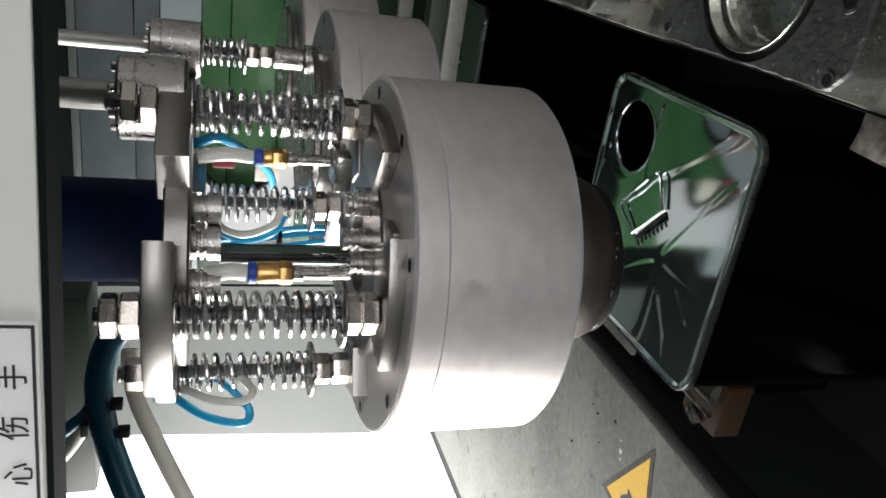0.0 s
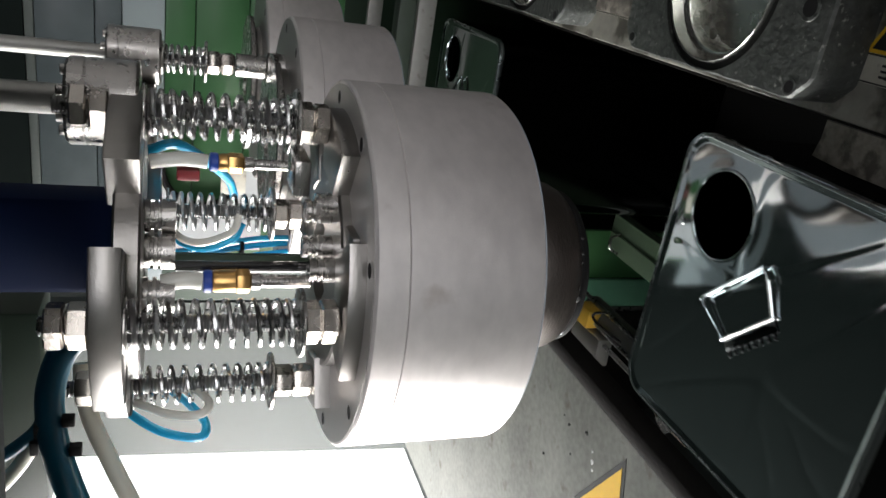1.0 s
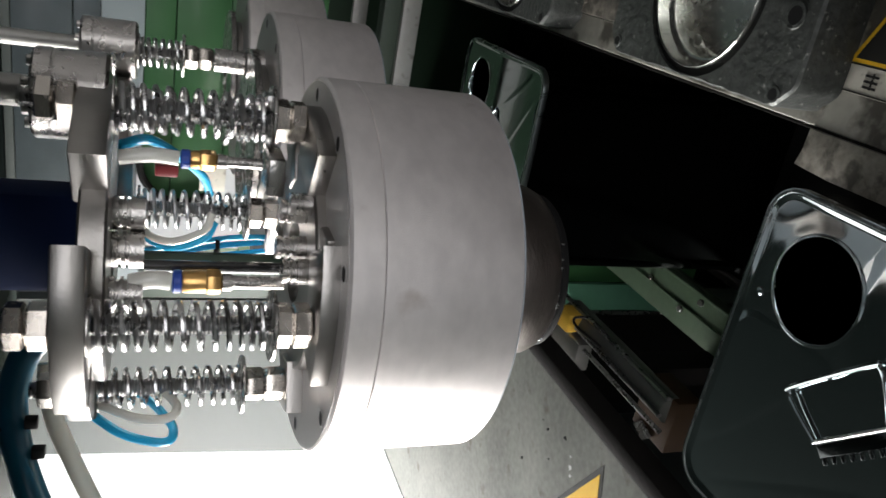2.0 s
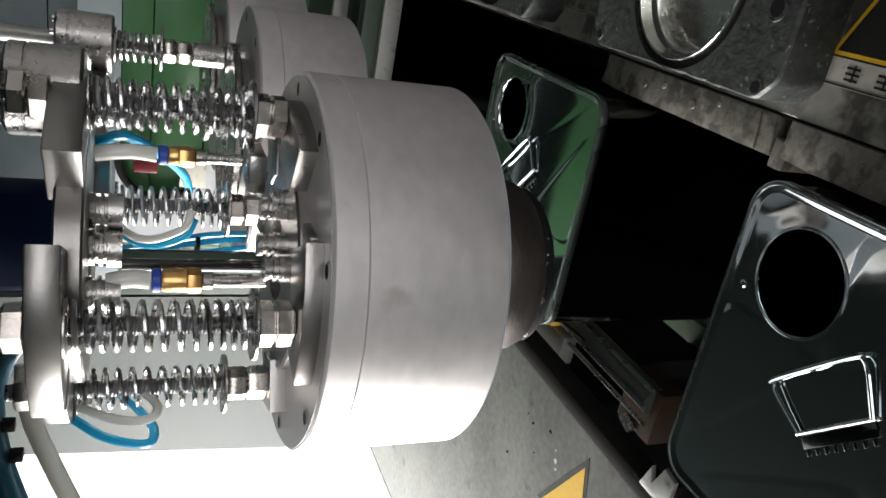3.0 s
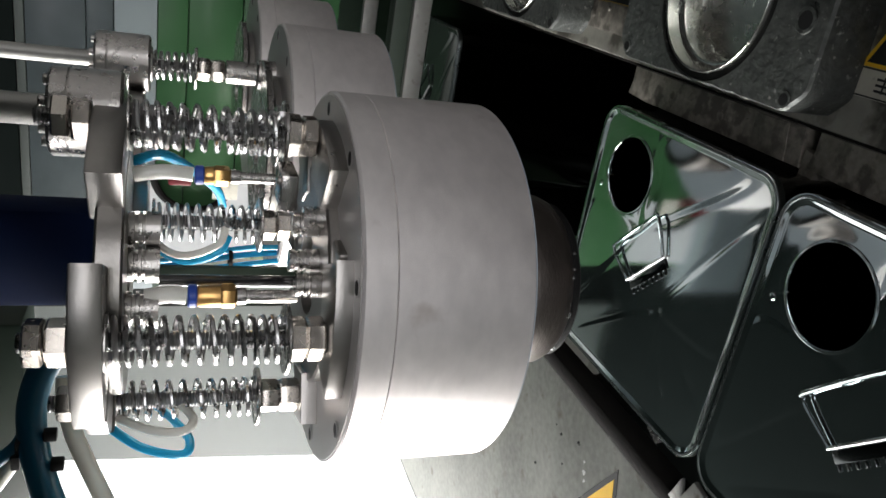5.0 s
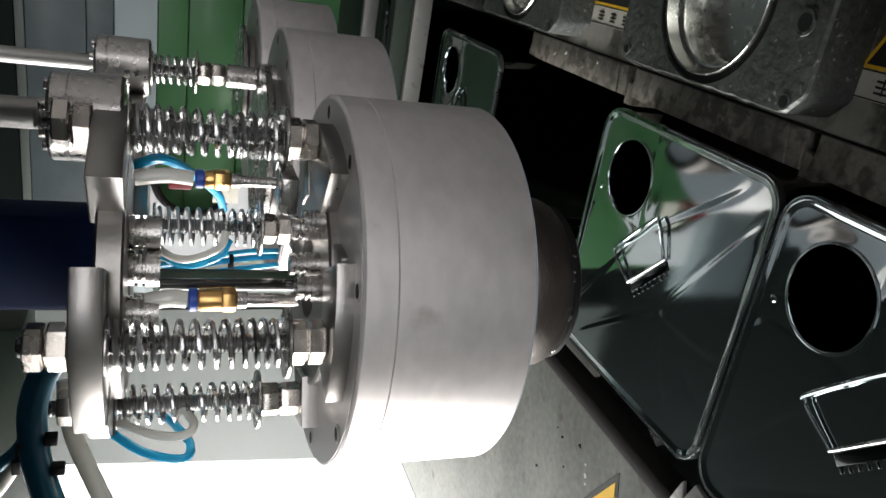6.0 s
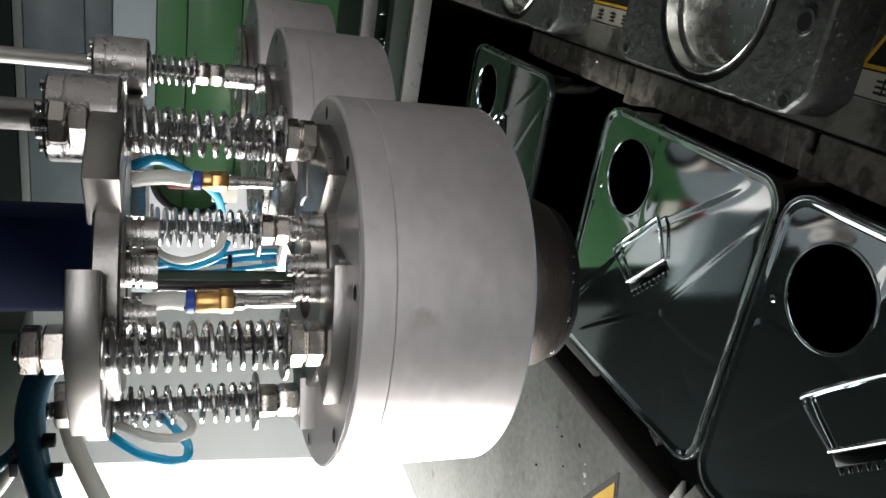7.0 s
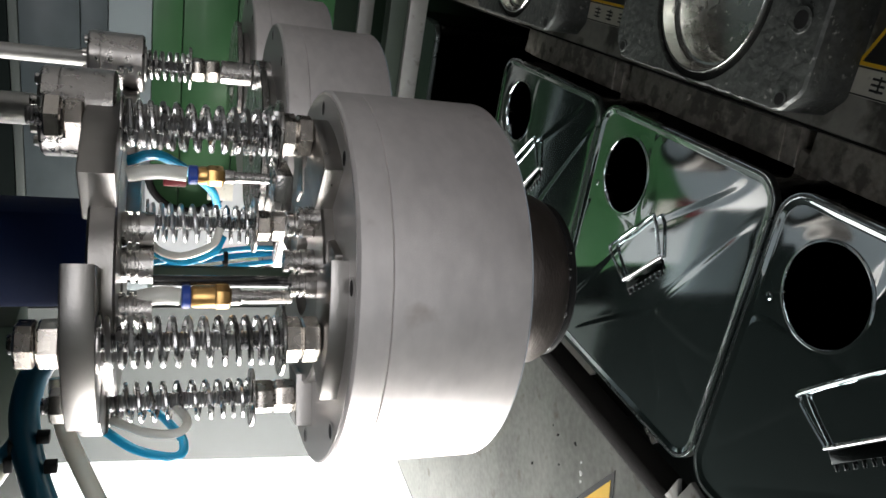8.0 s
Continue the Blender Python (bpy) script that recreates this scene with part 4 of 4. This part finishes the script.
def build_sticker(y):
    s = thing("station_sticker", "worn yellow and white safety sticker between the blocks", "sticker", "stickers between the blocks", pose(0.186, y, 0.8602))
    part("backing", box((-0.009, -0.045, 0), (0.0101, 0.045, 0.0005)), STICKER, s)
    part("yellow_field", plate([(0.0102, -0.045), (0.0745, -0.0125), (0.0745, 0.0125), (0.0102, 0.045)], 0.0001, 0.0009), YELLOW, s, "worn yellow field")
    bars = bmesh.new()
    box((-0.0086, -0.0445, 0.0006), (-0.0076, 0.0445, 0.0009), bm=bars)
    box((0.0088, -0.0445, 0.0006), (0.0100, 0.0445, 0.0009), bm=bars)
    # three rows of worn characters
    for k in range(3):
        for j in range(3):
            box((-0.0042 + j * 0.0036, -0.030 + k * 0.024, 0.0006), (-0.0026 + j * 0.0036, -0.0195 + k * 0.024, 0.0009), bm=bars)
        box((-0.0046, -0.0262 + k * 0.024, 0.0006), (0.0060, -0.0248 + k * 0.024, 0.0008), bm=bars)
    tri = plate([(0.0128, -0.0405), (0.073, -0.0098), (0.073, 0.0098), (0.0128, 0.0405)], 0.0010, 0.0012)
    part("lettering", bars, PRINT_BLACK, s, "black printed bars")
    part("triangle", tri, PRINT_BLACK, s, "black warning triangle")
    return s


first_sticker = build_sticker(-0.150)
for k in (1, 2, 3):
    copy_thing(first_sticker, pose(0.186, -0.150 + STATION * k, 0.8602))


def build_clamp():
    s = thing("can_clamp", "worn dark steel clamp bar beside a can", "clamp bar", "clamp bars along the lane")
    outline = [(0.122, -0.082), (0.160, -0.078), (0.30, -0.078), (0.30, 0.146), (0.152, 0.146), (0.136, 0.146), (0.122, 0.118)]
    part("bar", plate(outline, 0.822, 0.834, 0.0012), IRON_WORN, s)
    part("jaw", plate([(0.1190, -0.084), (0.1475, -0.080), (0.1475, 0.146), (0.1340, 0.146), (0.1210, 0.149), (0.1190, 0.118)], 0.8345, 0.862, 0.0010), IRON_WORN, s, "worn clamp jaw")
    part("step_plate", plate([(0.1195, -0.070), (0.1465, -0.066), (0.1465, -0.030), (0.1195, -0.034)], 0.8622, 0.8638, 0.0004), IRON_WORN, s, "worn steel step plate")
    part("finger", plate([(0.1120, -0.098), (0.1300, -0.101), (0.1330, -0.0845), (0.1120, -0.0845)], 0.820, 0.8612, 0.001), IRON_WORN, s, "worn stop finger")
    for x, y, r in ((0.134, 0.080, 0.0040), (0.139, 0.052, 0.0036), (0.133, 0.010, 0.0045), (0.141, -0.020, 0.0030)):
        part("bolt", lathe([(r, 0.8621), (r * 0.8, 0.8632), (0, 0.8638)], 14, (x, y)), IRON_WORN, s)
    return s


def build_stop():
    s = thing("can_stop", "bright notched steel stop wedge between two cans", "can stop")
    part("wedge", plate([(-0.1620, -0.094), (-0.139, -0.102), (-0.152, -0.1075), (-0.131, -0.116), (-0.134, -0.130), (-0.1620, -0.130)], 0.884, 0.889, 0.0008), ALU_BAR, s)
    part("post", box((-0.158, -0.128, 0.70), (-0.141, -0.1105, 0.8838), 0.001), RAIL_AND_VOID, s, "dark post")
    return s


can_stop = build_stop()

clamp_first = build_clamp()
clamp_first.matrix_basis = pose(0, -0.240, 0)
clamp_second = copy_thing(clamp_first, pose(0.03, 0.0, 0))
clamp_third = copy_thing(clamp_first, pose(0.03, 0.240, 0))

# ------------------------------------------------------------ gear under the lane, seen while it is empty
brace = thing("green_channel", "green painted steel channel beside the lane", "channel beam")
part("web", box((-0.202, 0.10, 0.604), (-0.132, 0.495, 0.610), 0.001), GREEN_LANE, brace)
part("lip", box((-0.136, 0.10, 0.6102), (-0.132, 0.495, 0.624), 0.001), GREEN_LANE, brace)
part("lip", box((-0.171, 0.10, 0.6102), (-0.169, 0.495, 0.6130), 0.0005), GREEN_LANE, brace)
for x, y in ((-0.164, 0.325), (-0.176, 0.249), (-0.149, 0.215)):
    part("bolt", rod(0.0046, 0.6103, 0.615, (x, y), 12, 0.0006), STEEL, brace)
part("clip", sweep(smooth_path([(-0.196, 0.46, 0.612), (-0.186, 0.455, 0.63), (-0.170, 0.458, 0.632), (-0.164, 0.462, 0.614)], 5), 0.0022, 8), STEEL, brace, "bent steel clip")
part("foot", box((-0.188, 0.12, 0.4396), (-0.145, 0.15, 0.6039)), GREEN_LANE, brace)
cyls = thing("pneumatic_cylinder", "grey pneumatic cylinder with tie rods under the lane", "pneumatic cylinder")
part("barrel", sweep([(-0.212, 0.31, 0.735), (-0.212, 0.075, 0.735)], 0.017, 20), PNEU, cyls)
for dx, dz in ((-0.024, 0.012), (0.020, 0.014), (-0.002, 0.0195)):
    part("tie_rod", sweep([(-0.212 + dx, 0.33, 0.735 + dz), (-0.212 + dx, 0.07, 0.735 + dz)], 0.0030, 10), THREAD, cyls)
part("end_cap", box((-0.262, 0.064, 0.704), (-0.196, 0.128, 0.7385), 0.002), ORANGE_BROWN, cyls, "orange-brown end bracket")
part("sensor", box((-0.222, 0.266, 0.748), (-0.196, 0.298, 0.768), 0.002), YELLOW_PLASTIC, cyls, "yellow plastic sensor")
part("mount", box((-0.268, 0.245, 0.735), (-0.228, 0.315, 0.757), 0.002), ALU_BAR, cyls, "pale mounting bracket")
part("hook", sweep(smooth_path([(-0.205, 0.20, 0.757), (-0.195, 0.235, 0.775), (-0.185, 0.24, 0.778), (-0.170, 0.215, 0.778)], 6), 0.0018, 8), RUBBER, cyls, "bent black wire")
part("foot", box((-0.225, 0.14, 0.0), (-0.200, 0.18, 0.72)), RAIL_AND_VOID, cyls)
tray = thing("green_upright", "pale green upright guard with a toothed metal edge", "guard")
part("panel", box((-0.312, 0.498, 0.372), (-0.262, 0.506, 0.722), 0.001), GREEN_LIGHT, tray)
part("dark_panel", box((-0.2615, 0.506, 0.372), (-0.176, 0.514, 0.745), 0.001), GREEN, tray, "dark green backing panel")
rack = box((-0.3165, 0.496, 0.372), (-0.3125, 0.506, 0.712))
for k in range(54):
    box((-0.3200, 0.496, 0.3725 + k * 0.0062), (-0.3164, 0.503, 0.3757 + k * 0.0062), bm=rack)
part("toothed_edge", rack, STEEL, tray, "toothed metal edge")
part("foot", box((-0.300, 0.5065, 0.0), (-0.270, 0.530, 0.60)), GREEN_DARK, tray)
rag = solid("foil_scrap", plate([(-0.262, 0.122), (-0.250, 0.110), (-0.256, 0.086), (-0.270, 0.100)], 0.7390, 0.7405), CHROME, "crumpled bright foil scrap on the bracket", "foil")

# ------------------------------------------------------------ machine frame behind
build_post("crossbar", (-0.4, 0.480, 0.966), (0.165, 0.492, 0.990), ALU_BAR, "raw aluminium crossbar between the heads")
build_post("crossbar_backing", (-0.4, 0.4925, 0.975), (0.160, 0.52, 1.012), GREEN_DARK, "dark green crossbar backing plate")
build_post("crossbar_post", (-0.44, 0.46, 0.881), (-0.4005, 0.80, 1.05), GREEN_DARK, "dark green crossbar post on the table")
build_post("crossbar", (-0.4, 0.76, 0.966), (0.165, 0.772, 0.990), ALU_BAR, "raw aluminium crossbar between the heads")
build_post("side_guard", (0.345, -0.9, 0.861), (0.36, 2.2, 1.20), RAIL_AND_VOID, "dark side guard added behind the station blocks")


# ------------------------------------------------------------ what moves
def motions():
    def lane(ob, rows):
        walk(ob, [(t, pose(0, y, 0.9)) for t, y in rows])

    lane(can_first, [(0.0, 0.061), (0.5, -0.034), (1.0, -0.124), (1.5, -0.218), (1.7, -0.236), (1.8, -0.237), (4.0, -0.237), (8.0, -0.237)])
    lane(can_second, [(0.0, 0.705), (0.5, 0.607), (1.0, 0.517), (1.5, 0.427), (2.0, 0.345), (2.2, 0.312), (3.3, 0.142), (3.5, 0.107), (4.0, 0.026), (4.2, 0.002), (4.3, 0.0), (6.0, 0.0), (8.0, 0.0)])
    lane(can_third, [(0.0, 1.500), (2.0, 1.160), (4.5, 0.735), (5.8, 0.532), (6.0, 0.501), (6.5, 0.425), (7.0, 0.352), (7.5, 0.270), (7.7, 0.243), (7.8, 0.238), (7.9, 0.237), (8.0, 0.237)])
    lane(can_fourth, [(0.0, 2.100), (4.0, 1.420), (8.0, 0.740)])
    walk(clamp_second, [(0.0, pose(0.06, 0, 0)), (1.9, pose(0.06, 0, 0)), (2.25, pose(0, 0, 0)), (2.35, pose(0, 0, 0)), (8.0, pose(0, 0, 0))])
    walk(can_stop, [(0.0, pose(0, 0, -0.24)), (2.3, pose(0, 0, -0.24)), (2.9, pose(0, 0, 0)), (3.0, pose(0, 0, 0)), (8.0, pose(0, 0, 0))])
    walk(clamp_third, [(0.0, pose(0.06, 0.240, 0)), (4.9, pose(0.06, 0.240, 0)), (5.3, pose(0, 0.240, 0)), (5.4, pose(0, 0.240, 0)), (8.0, pose(0, 0.240, 0))])


motions()
